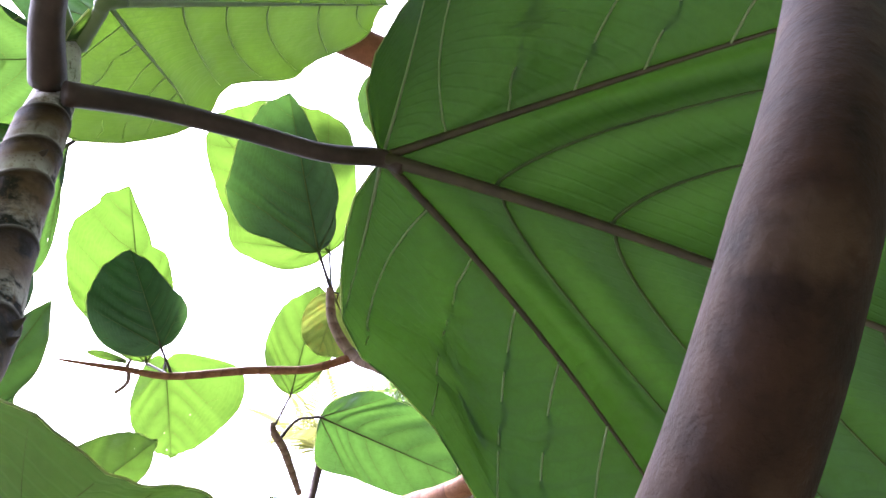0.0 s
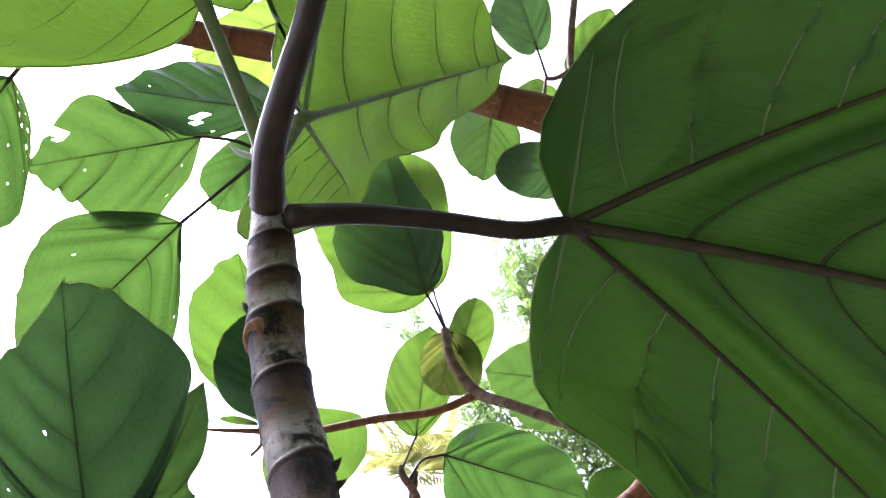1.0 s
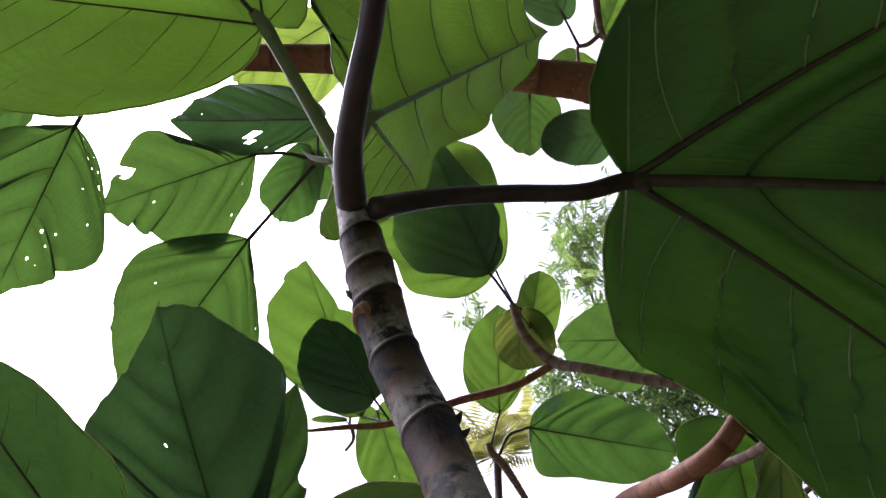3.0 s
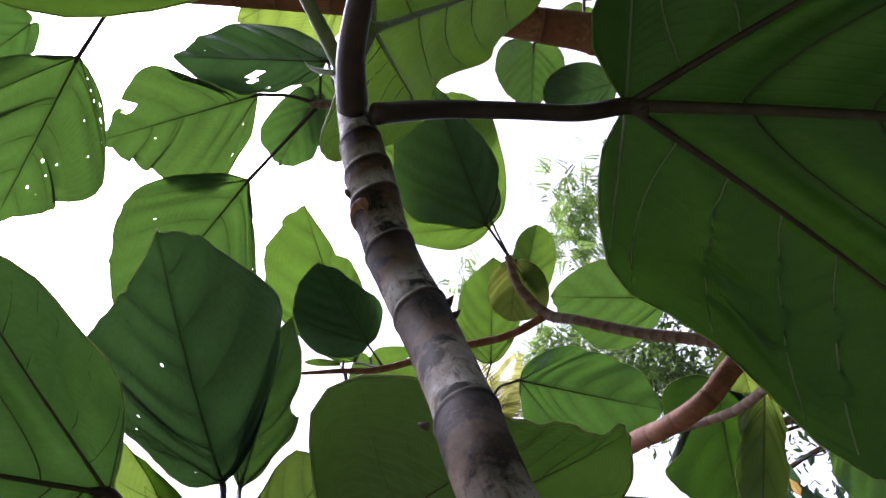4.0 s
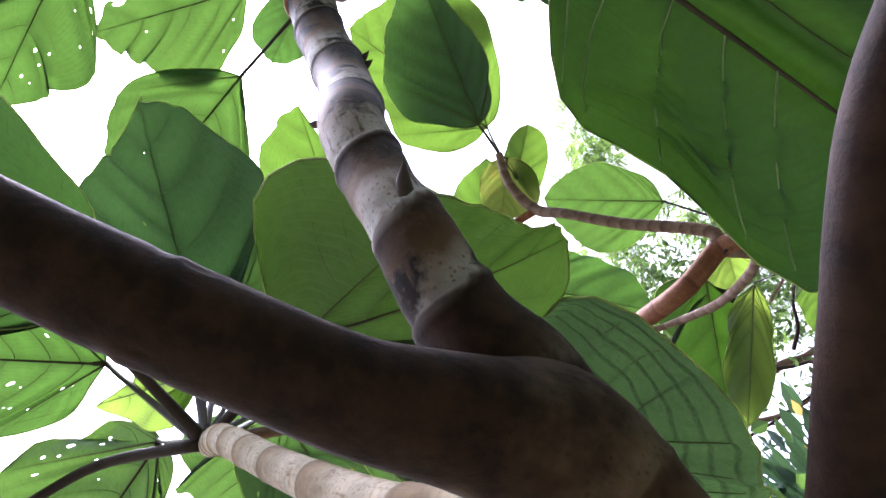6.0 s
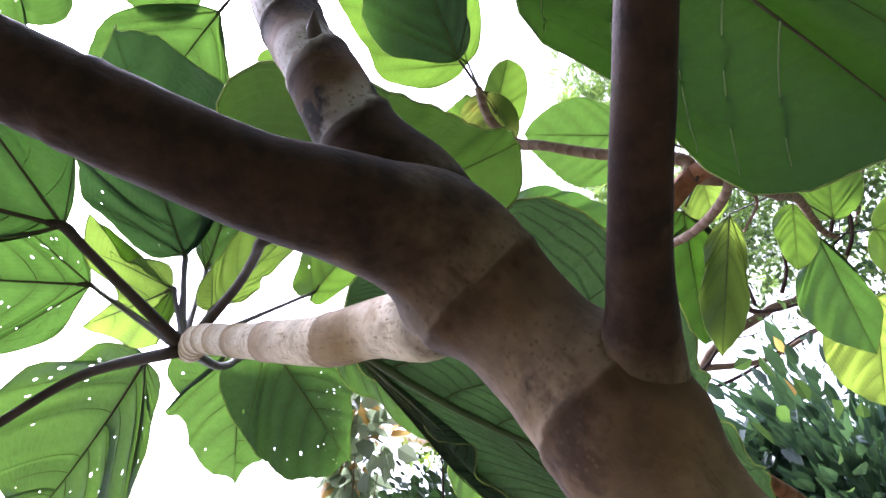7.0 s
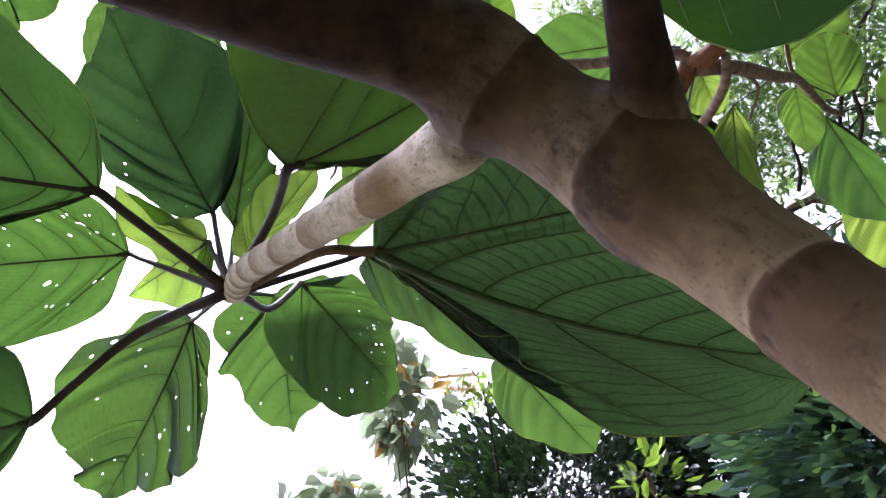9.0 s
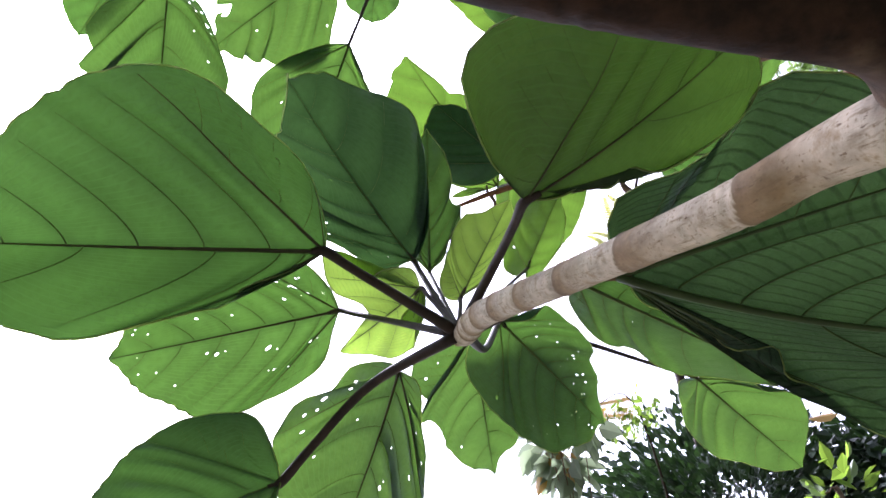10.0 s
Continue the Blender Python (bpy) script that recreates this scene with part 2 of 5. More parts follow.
def tube_data(run, sides=8, tip=True):
    """Rings round a run of (x, y, z, radius)."""
    verts, faces, uvs = [], [], []
    run = [np.array(p, float) for p in run]
    side = None
    length = 0.0
    for i, p in enumerate(run):
        way = run[min(i + 1, len(run) - 1)][:3] - run[max(i - 1, 0)][:3]
        way /= max(np.linalg.norm(way), 1e-9)
        if side is None:
            side = np.cross(way, (0.31, 0.22, 0.92))
        side = side - way * (side @ way)
        side /= max(np.linalg.norm(side), 1e-9)
        other = np.cross(way, side)
        if i:
            length += np.linalg.norm(p[:3] - run[i - 1][:3])
        for k in range(sides):
            a = 2 * math.pi * k / sides
            verts.append(p[:3] + p[3] * (math.cos(a) * side + math.sin(a) * other))
            uvs.append((k / sides, length))
    for i in range(len(run) - 1):
        for k in range(sides):
            a, b = i * sides + k, i * sides + (k + 1) % sides
            faces.append((a, b, b + sides, a + sides))
    if tip:
        faces.append(tuple(range(sides))[::-1])
        faces.append(tuple(range((len(run) - 1) * sides, len(run) * sides)))
    return verts, faces, uvs


def rod(name, points, material, parent, sides=8, steps=6, label=""):
    v, f, u = tube_data(spline(points, steps), sides)
    return finish(name, v, f, material, parent, u, label=label)


WOOD = {}  # the run, the sides and the tone of each stem, for the joins


def knit(first, second, reach):
    """Lets two stems grow into one another: both swell where they meet, and the dark tone, brown bark with painted
    shade, spreads over the join.
    """
    for (ob, run, sides, _), (_, other, _, tones) in ((WOOD[first], WOOD[second]), (WOOD[second], WOOD[first])):
        v = np.empty(len(ob.data.vertices) * 3)
        ob.data.vertices.foreach_get("co", v)
        v = v.reshape(-1, 3)
        brown_shade = np.empty(len(v))
        ob.data.attributes["tone"].data.foreach_get("value", brown_shade)
        centre = np.repeat(run[:, :3], sides, 0)
        close = np.array([i for i in range(len(v)) if np.min(np.linalg.norm(other[::6, :3] - centre[i], axis=1)) < 0.07], int)
        if not len(close):
            continue
        gap = np.linalg.norm(v[close, None, :] - other[None, :, :3], axis=2) - other[None, :, 3]
        near, gap = gap.argmin(1), gap.min(1)
        out = v[close] - centre[close]
        out /= np.maximum(np.linalg.norm(out, axis=1), 1e-6)[:, None]
        v[close] += out * ((reach - np.clip(gap, 0, reach)) ** 2 / (3.2 * reach) * (1 if ob is WOOD[first][0] else 0.3 * np.clip(gap / (0.5 * reach), 0, 1)))[:, None]
        spread = np.clip(1.25 - gap / (1.8 * reach), 0, 1)
        brown_shade[close] = np.maximum(brown_shade[close], tones[near] * spread * spread * (3 - 2 * spread))
        ob.data.vertices.foreach_set("co", v.ravel())
        ob.data.attributes["tone"].data.foreach_set("value", brown_shade)
        ob.data.update()


def stem(name, points, material, parent, node_gap=0.0, sides=20, steps=14, ridge=0.09, seed=1, rings=(), fade=3.0, tone=None, pits=0, label=""):
    """A woody stem: a tube with ring nodes (a lip and a groove under it) and a slightly uneven skin."""
    run = spline(points, steps)
    fine = []
    for a, b in zip(run, run[1:]):
        n = max(1, int(np.linalg.norm(b[:3] - a[:3]) / 0.0011)) if node_gap else 1
        fine += [a + (b - a) * i / n for i in range(n)]
    fine.append(run[-1])
    dice = random.Random(seed)
    dist, nodes, at = [0.0], [], node_gap * 0.4
    for a, b in zip(fine, fine[1:]):
        dist.append(dist[-1] + np.linalg.norm(b[:3] - a[:3]))
    while node_gap and not rings and at < dist[-1]:
        nodes.append(at)
        at += node_gap * dice.uniform(0.75, 1.25)
    for place in rings:
        nodes.append(min((np.linalg.norm(p[:3] - np.array(place)), d) for p, d in zip(fine, dist))[1])
    nodes.sort()
    v, f, u = tube_data(fine, sides)
    ring, band, seg = [], [], []
    for i, p in enumerate(fine):
        for k in range(sides):
            q = v[i * sides + k]
            out = q - p[:3]
            tilt = 0.0026 * math.sin(2 * math.pi * k / sides + 1.3 * seed) + 0.0006 * math.sin(6 * math.pi * k / sides)
            grow = 0.035 * noise.noise(Vector(q) * 38.0 + Vector((seed, 0, 0))) + 0.015 * noise.noise(Vector(q) * 140.0)
            lip = worn = 0.0
            turn = 2 * math.pi * k / sides
            for n_, s in enumerate(nodes):
                gap = (dist[i] + tilt - s) / 0.0026
                if abs(gap) < 12:
                    grow += ridge * math.exp(-((gap / 0.6) ** 2)) - 0.7 * ridge * math.exp(-(((gap - 1.1) / 0.7) ** 2)) + 0.5 * ridge * math.exp(-((gap + 2.5) / 3) ** 2)
                    grow += 0.25 * ridge * max(0.0, math.sin(9 * turn + n_)) * math.exp(-((gap - 3.2) / 0.8) ** 2)
                    lip = max(lip, 0.8 * math.exp(-((gap - 0.1) / 0.33) ** 2))
                    side_ = 0.5 + 0.5 * math.sin(turn + 2.4 * n_ + seed)
                    worn = max(worn, min(1.0, (0.75 + 0.45 * side_) * math.exp(gap / (fade * (0.6 + 0.8 * side_)))) if gap < 0.1 else 0.0)
                    if pits:  # a row of small dark pits under the ring
                        worn *= 0.5
                        dot = (0.5 + 0.5 * noise.noise(Vector((3 * math.cos(turn), 3 * math.sin(turn), 7.0 * n_)))) * 1.5 * max(0.0, math.sin(pits * turn + n_ + 0.8 * math.sin(3 * turn))) ** 0.7 * math.exp(-(((gap + 1.5) / 0.75) ** 2))
                        worn = max(worn, min(1.0, dot))
                        grow -= 0.035 * dot
            here = dist[i] + tilt
            over = next((d for d in nodes if d > here), None)
            under = next((d for d in reversed(nodes) if d <= here), 0.0)
            seg.append(1.0 if over is None else (over - here) / (over - under))  # 0 just under a ring, 1 just over the next
            ring.append(lip * (0.35 if pits else 0.7))
            band.append(worn)
            v[i * sides + k] = p[:3] + out * (1 + grow)
    ob = finish(name, v, f, material, parent, u, label=label)
    brown_shade = [0.0] * len(v)
    if tone:  # the colour darkens from one place along the stem to another: browner bark plus painted shade
        a, b = [min((np.linalg.norm(p[:3] - np.array(place)), d) for p, d in zip(fine, dist))[1] for place in tone[:2]]
        brown_shade = [tone[2] * min(1.0, max(0.0, (dist[i // sides] - a) / (b - a))) for i in range(len(v))]
    WOOD[ob.name] = (ob, np.array(fine), sides, np.array(brown_shade[::sides]))
    for key, values in (("ring", ring), ("band", band), ("tone", brown_shade), ("seg", seg)):
        ob.data.attributes.new(key, "FLOAT", "POINT").data.foreach_set("value", values)
    return ob


def spike(parent, root, way, length, radius, material, name="stipule"):
    a, w = np.array(root, float), np.array(way, float)
    w = w / np.linalg.norm(w) * length
    bend = np.array((0.1, -0.1, 0.12)) * length
    return rod(name, [(*(a - 0.2 * w), radius), (*(a + 0.4 * w), radius * 0.8), (*(a + 0.8 * w + bend * 0.5), radius * 0.35), (*(a + w + bend), radius * 0.05)], material, parent, 7, 4)


MARGIN = ((0.0, 0.0), (0.10, -1.0), (0.28, -0.9), (0.56, 0.05), (0.82, 0.5), (1.0, 1.0), (0.93, 1.36), (0.68, 1.68), (0.33, 1.885), (0.09, 1.965), (0.0, 2.0))
BEARINGS = (164, 138, 112, 86, 62, 38, 17)  # degrees from the tip, about the blade's middle, at which an outline gives the blade's reach
FAN, STEP = 14, 4


def resample(run, count):
    at = [i * (len(run) - 1) / count for i in range(count + 1)]
    return [run[int(t)] * (1 - t % 1) + run[min(len(run) - 1, int(t) + 1)] * (t % 1) for t in at]


def leaf_form(base, tip, left, right, outline=None, lobe=0.07, droop=0.0, cup=0.0, wave=0.022, quilt=0.028, laterals=6, nibbles=0, seed=1,
              full=1.0, spread=1.15, shoulder=0.4, sway=0.12, flap=0.0):
    """The shape of a broad leaf: its axes, the margins of its two halves and the surface between them.
    base: where the stalk joins; tip; left, right: places on the two halves, which may be folded against each other.
    outline: for each half, how far the blade reaches at the BEARINGS, as a share of its length."""
    dice = random.Random(seed)
    base, tip = np.array(base, float), np.array(tip, float)
    length = np.linalg.norm(tip - base)
    ahead = (tip - base) / length
    halves, runs = [], []
    for h, p in enumerate((left, right)):
        v = np.array(p, float) - base
        a = v - ahead * (v @ ahead)
        w = np.linalg.norm(a)
        if outline:
            pts = [(0.0, 0.0)] + [(r * math.sin(radians(t)), 0.4 + r * math.cos(radians(t))) for t, r in zip(BEARINGS, outline[h])] + [(0.0, 1.0)]
            run = [q * length for q in spline(pts, 7)]
            wide = max(run, key=lambda q: q[0])
            halves.append((a / w, wide[0], min(0.62, max(0.2, wide[1] / length))))
            runs.append(run)
            continue
        f = min(0.62, max(0.2, (v @ ahead) / length))
        halves.append((a / w, w, f))
        pts = []
        for x, s in MARGIN:
            y = lobe * s if s < 0 else f * s if s <= 1 else f + (1 - f) * (s - 1)
            if 1 < s < 2:
                x = min(1.0, x * (0.75 + 0.25 * full))
            pts.append((x * w * (1 + (dice.uniform(-0.05, 0.05) if 0 < x < 1 else 0)), y * length))
        runs.append(spline(pts, 6))
    up = np.cross(ahead, halves[0][0] - halves[1][0])
    up /= np.linalg.norm(up)
    if up[2] < 0:
        up = -up
    fan, step = FAN, STEP
    count = fan + step * laterals
    phase, beat = dice.uniform(0, 6), dice.uniform(0.9, 1.5)
    tables = []
    for run in runs:
        steep = spread if isinstance(spread, float) else spread[len(tables)]
        split = next((i for i in range(len(run) // 3, len(run) * 4 // 5) if run[i][1] > steep * run[i][0]), len(run) * 2 // 3)
        edge = resample(run[:split + 1], fan) + resample(run[split:], count - fan)[1:]
        for _ in range(nibbles):
            at = dice.randint(fan - 4, count - 3)
            for i, depth in ((at, 0.1), (at + 1, 0.24), (at + 2, 0.12)):
                edge[i] = edge[i] * np.array((1 - depth * dice.uniform(0.6, 1.2), 1.0))
        for i in range(3, count - 1):
            edge[i] = edge[i] * (1 + dice.uniform(-0.009, 0.009))
        slope, spine, far = edge[fan][1] / max(edge[fan][0], 1e-6), [], 0.0
        for i, (x, y) in enumerate(edge):
            far = max(far, 0.0 if i <= fan else y - slope * x)
            spine.append(min(far, length))
        spine[-1] = length
        tables.append((edge, spine))

    def rise(y, x, w):
        return -droop * length * max(0, y / length) ** 2 - cup * w * (x / w) ** 2

    def surface(h, k, j):
        """The place on half h at k (0 to count along the margin) and j (0 midrib to 1 margin)."""
        a, w, f = halves[h]
        edge, spine = tables[h]
        i = min(count - 1, int(k))
        t = k - i
        ex, ey = edge[i] * (1 - t) + edge[i + 1] * t
        sy = spine[i] * (1 - t) + spine[i + 1] * t
        x, y = ex * j, sy + (ey - sy) * j ** (1 + 0.5 * min(1.0, max(0.0, (k - fan) / 6)))
        lift = rise(y, x, w) + wave * length * (j**3) * math.sin(0.5 * beat * k + phase + 2 * h)
        if k < fan:  # the lobes bend up along the basal veins
            bx, by = edge[fan] / np.linalg.norm(edge[fan])
            lift += (shoulder if isinstance(shoulder, float) else shoulder[h]) * max(0.0, x * by - y * bx) * min(1.0, 0.4 + x / w)
            cx, cy = edge[5] / np.linalg.norm(edge[5])
            lift += flap * max(0.0, x * cy - y * cx)
        if k >= fan:
            lift += quilt * length * abs(math.sin(math.pi * (k - fan) / step)) ** 0.8 * math.sin(math.pi * min(1, j)) ** 0.7 * min(1.0, 1.8 * ex / w, 2.0 * ex / length)
        elif k > 1:  # in the lobes the folds follow the outer veins
            u, lo, hi = 1 - k / fan, 0.0, 0.74
            for _ in range(9):
                m = (lo + hi) / 2
                lo, hi = (m, hi) if m + u * (0.95 - m) / (0.65 - 0.85 * m) < j else (lo, m)
            lift += 1.2 * quilt * min(length, 1.8 * math.hypot(ex, ey)) * abs(math.sin(math.pi * lo / 0.13)) ** 0.8 * min(1.0, 3 * u, 6 * (1 - j) + 0.15, 4 * j)
        lift += sway * length * (x / w) * noise.noise(Vector((3.2 * x / length + 7.0 * h, 3.2 * y / length, 1.7 * seed)))
        return base + ahead * y + a * x + up * lift

    return base, ahead, up, length, count, tables, rise, surface, dice


def fig_leaf(tree, base, tip, left, right, tissue, root=None, bend=(0, 0, 0), stalk=0.0022, stalk_material_=None, vein=None, outer=None, rib=0.0065, holes=0, label="", name="leaf",
             laterals=6, torn=(), **form):
    """A broad heart-shaped leaf: blade, midrib, basal veins, side veins and stalk, on the shape that leaf_form() gives."""
    base, ahead, up, length, count, tables, rise, surface, dice = leaf_form(base, tip, left, right, laterals=laterals, **form)
    fan, step, rows = FAN, STEP, 14 if outer else 8
    verts, faces, uvs, ribs, index = [], [], [], [], {}
    for h in (0, 1):
        for i in range(count + 1):
            for j in range(rows + 1):
                if h == 1 and j == 0 and tables[1][1][i] == tables[0][1][i]:
                    index[h, i, j] = index[0, i, 0]
                    continue
                index[h, i, j] = len(verts)
                s = j / rows
                verts.append(surface(h, i, s))
                uvs.append((s + 2 * h, i / count * 1.6))
                near = abs((i - fan + step / 2) % step - step / 2) / (step / 2) if i > fan - 2 else 1.0
                ribs.append(max(0.6 * (1 - near) ** 1.6 * (1 - 0.6 * s), 0.7 if j == 0 else 0.0))
    cut = set()
    for _ in range(holes):
        cut.add((dice.randint(0, 1), dice.randint(8, count - 4), dice.randint(2, rows - 2)))
    for h in (0, 1):
        for i in range(count):
            for j in range(rows):
                q = [index[h, i, j], index[h, i + 1, j], index[h, i + 1, j + 1], index[h, i, j + 1]]
                if h:
                    q.reverse()
                q = [v for n_, v in enumerate(q) if v not in q[:n_]]
                if len(q) < 3 or (h, i, j) in torn:  # torn places go right through
                    continue
                if (h, i, j) in cut and len(q) == 4:  # a small chewed hole in its ring of leaf
                    corners = [np.array(verts[v]) for v in q]
                    mid = sum(corners) / 4 + (corners[0] - corners[2]) * dice.uniform(-0.15, 0.15)
                    size, ring = dice.choice((0.13, 0.17, 0.2, 0.24, 0.32, 0.45)), []
                    for c in range(8):
                        corner = corners[c // 2] if c % 2 == 0 else (corners[c // 2] + corners[(c // 2 + 1) % 4]) / 2
                        ring.append(len(verts))
                        verts.append(mid + (corner - mid) * size * (0.75 if c % 2 == 0 else 1.05) * dice.uniform(0.75, 1.2))
                        uvs.append(uvs[q[0]])
                    for c in range(4):
                        r0, r1, r2 = ring[2 * c], ring[2 * c + 1], ring[(2 * c + 2) % 8]
                        faces.append((q[c], q[(c + 1) % 4], r2, r1))
                        faces.append((q[c], r1, r0))
                    continue
                faces.append(tuple(q))
    blade = finish(name, verts, faces, tissue, tree, uvs, label=label)
    blade.data.attributes.new("rib", "FLOAT", "POINT").data.foreach_set("value", ribs + [0.0] * (len(verts) - len(ribs)))

    def vein_rod(kind, run, thick, end, mat, sides=6, sunk=0.5):
        pts = [(*(p - up * sunk * (thick + (end - thick) * i / (len(run) - 1))), thick + (end - thick) * i / (len(run) - 1)) for i, p in enumerate(run)]
        v, f_, u = tube_data(pts, sides)
        finish(kind, v, f_, mat, blade, u)

    vmat = vein or VEIN_GREEN
    thick = rib * length
    vein_rod("midrib", [base + ahead * y + up * rise(y, 0, 1) for y in np.linspace(0.0, length * 0.985, 22)], thick, thick * 0.15, vmat, 8)
    for h in (0, 1):
        vein_rod("basal_vein", [surface(h, fan, j) for j in np.linspace(0.0, 0.95, 16)], thick * 0.66, thick * 0.12, vmat)
        for s in range(1, laterals):
            vein_rod("side_vein", [surface(h, fan + step * s, j) for j in np.linspace(0.0, 0.94, 18)], thick * 0.26, thick * 0.08, VEIN_SOFT if vmat is VEIN_DARK else vmat)
        edge = tables[h][0]
        bearing = [math.atan2(x, y) for x, y in edge[1:fan + 1]]
        for start, stop in ((0.13, 0.46), (0.26, 0.60), (0.39, 0.72), (0.52, 0.82), (0.66, 0.91)):
            a_, b_ = edge[fan] * start, edge[int(fan * stop)] * 0.95
            run, low = [], thick * 0.17
            for q in np.linspace(0, 1, 25):
                x, y = a_ + (b_ - a_) * q + np.array((-0.01, -0.03)) * length * math.sin(math.pi * q) * (1 - start)
                turn = math.atan2(x, y)
                i = next((i for i in range(len(bearing) - 1) if bearing[i + 1] <= turn <= bearing[i]), len(bearing) - 2)
                t = (bearing[i] - turn) / max(1e-6, bearing[i] - bearing[i + 1])
                rim = edge[i + 1] * (1 - t) + edge[i + 2] * t
                k, j = i + 1 + min(1.0, max(0.0, t)), min(0.97, math.hypot(x, y) / max(1e-6, np.linalg.norm(rim)))
                here = surface(h, k, j)
                out = np.cross(surface(h, min(fan, k + 0.4), j) - surface(h, max(0.6, k - 0.4), j), surface(h, k, min(1.0, j + 0.05)) - surface(h, k, j - 0.05))
                run.append(here - out * (1 if out @ up > 0 else -1) * 2.2 * low / max(1e-9, np.linalg.norm(out)))
            vein_rod("side_vein", run, low, thick * (0.13 if outer else 0.08), outer or (VEIN_SOFT if vmat is VEIN_DARK else vmat), sunk=0.0)
        vein_rod("basal_vein", [surface(h, 5, j) for j in np.linspace(0.0, 0.95, 10)], thick * 0.3, thick * 0.08, outer or vmat)
    rim = [surface(0, k, 1.0) for k in np.arange(0.5, count + 0.01, 0.5)] + [surface(1, k, 1.0) for k in np.arange(count - 0.5, 0.4, -0.5)]
    v, f_, u = tube_data([(*p, 0.0007) for p in rim], 4, False)
    finish("rim", v, f_, RIM, blade, u)
    if root is not None:
        r = np.array(root, float)
        mid = (r + base) / 2 + np.array(bend, float)
        q = (base * 0.82 + r * 0.18) + np.array(bend, float) * 0.45
        rod("stalk", [(*r, stalk * 1.25), (*mid, stalk), (*q, stalk * 0.95), (*(base - ahead * 0.001), stalk * 1.05), (*(base + ahead * 0.012 - up * 0.001), stalk * 0.6)], stalk_material_ or STALK, blade, 9, 7)
    return blade


def leaf_scar(parent, place, way, size):
    """The oval mark of a fallen leaf: a low corky disc with a raised rim."""
    a, w = np.array(place, float), np.array(way, float)
    w /= np.linalg.norm(w)
    side = np.cross(w, (0.2, 0.1, 1.0))
    side /= np.linalg.norm(side)
    other = np.cross(side, w)
    verts, faces = [a + w * size * 0.05], []
    for r, h in ((0.45, 0.02), (0.75, 0.0), (0.9, 0.16), (1.05, 0.1), (1.2, -0.5)):
        for k in range(16):
            t = 2 * math.pi * k / 16
            wob = 1 + 0.07 * math.sin(3 * t + 1)
            verts.append(a + (side * math.cos(t) + other * 1.25 * math.sin(t)) * r * size * wob + w * h * size)
    for k in range(16):
        faces.append((0, 1 + k, 1 + (k + 1) % 16))
        for i in range(4):
            p, q = 1 + i * 16 + k, 1 + i * 16 + (k + 1) % 16
            faces.append((p, p + 16, q + 16, q))
    return finish("leaf_scar", verts, faces, SCAR, parent, label="round brown leaf scar")


# ---- things ----
fig_tree = tagged(new("fig_tree"), "large-leaved young fig tree with smooth ringed tan bark", "tree")
fig_tree_behind = tagged(new("fig_tree"), "second large-leaved fig tree with red-brown limb behind", "tree")

# the near tree: trunk, fork, limbs
stem("trunk", [(0.302, 0.435, 0.000, 0.0185), (0.286, 0.431, 0.602, 0.0165), (0.269, 0.427, 0.971, 0.0137), (0.240, 0.443, 1.170, 0.0125), (0.216, 0.461, 1.264, 0.0120), (0.198, 0.475, 1.305, 0.0126), (0.182, 0.482, 1.335, 0.0137), (0.161, 0.478, 1.364, 0.0143), (0.146, 0.473, 1.382, 0.0149), (0.134, 0.462, 1.391, 0.0144), (0.119, 0.448, 1.392, 0.0126), (0.102, 0.434, 1.391, 0.0108), (0.083, 0.419, 1.394, 0.0101), (0.064, 0.404, 1.398, 0.0097), (0.047, 0.389, 1.402, 0.0090)], BARK_TAN, fig_tree, node_gap=0.042, sides=96, seed=2, fade=1.4, pits=17, ridge=0.04, rings=((0.141, 0.477, 1.388), (0.164, 0.467, 1.351), (0.191, 0.461, 1.311), (0.207, 0.447, 1.277), (0.075, 0.408, 1.395),), tone=((0.190, 0.478, 1.320), (0.100, 0.432, 1.391), 1.0), label="thick tan trunk that bends into a dark brown limb")
stem("main_stem", [(0.137, 0.473, 1.394, 0.0120), (0.127, 0.466, 1.411, 0.0128), (0.115, 0.458, 1.422, 0.0112), (0.102, 0.449, 1.445, 0.0094), (0.091, 0.453, 1.466, 0.0092), (0.077, 0.458, 1.498, 0.0103), (0.064, 0.479, 1.537, 0.0106), (0.045, 0.501, 1.587, 0.0115), (0.019, 0.511, 1.649, 0.0118), (0.004, 0.506, 1.702, 0.0122), (-0.013, 0.507, 1.763, 0.0091), (-0.022, 0.502, 1.795, 0.0060)], BARK, fig_tree, node_gap=0.031, sides=28, ridge=0.07, seed=5, rings=((-0.003, 0.506, 1.727), (0.004, 0.506, 1.700), (0.010, 0.508, 1.680), (0.019, 0.511, 1.646), (0.040, 0.505, 1.599), (0.067, 0.473, 1.526), (0.087, 0.454, 1.476), (0.102, 0.449, 1.446), (0.112, 0.456, 1.427)), label="upright ringed stem with pale waxy patches")
stem("side_branch", [(0.136, 0.470, 1.379, 0.0050), (0.126, 0.486, 1.386, 0.0095), (0.104, 0.508, 1.400, 0.0086), (0.077, 0.528, 1.410, 0.0083), (-0.000, 0.608, 1.464, 0.0083), (-0.111, 0.730, 1.547, 0.0099), (-0.157, 0.789, 1.576, 0.0096), (-0.170, 0.798, 1.579, 0.0057)], BARK_PALE, fig_tree, node_gap=0.038, sides=22, ridge=0.05, seed=8, fade=0.7, rings=((0.084, 0.520, 1.409), (0.028, 0.570, 1.440), (-0.020, 0.615, 1.470), (-0.058, 0.660, 1.500), (-0.090, 0.700, 1.526), (-0.115, 0.735, 1.550), (-0.133, 0.757, 1.560), (-0.146, 0.773, 1.568)), label="pale side branch ending in a leaf cluster")
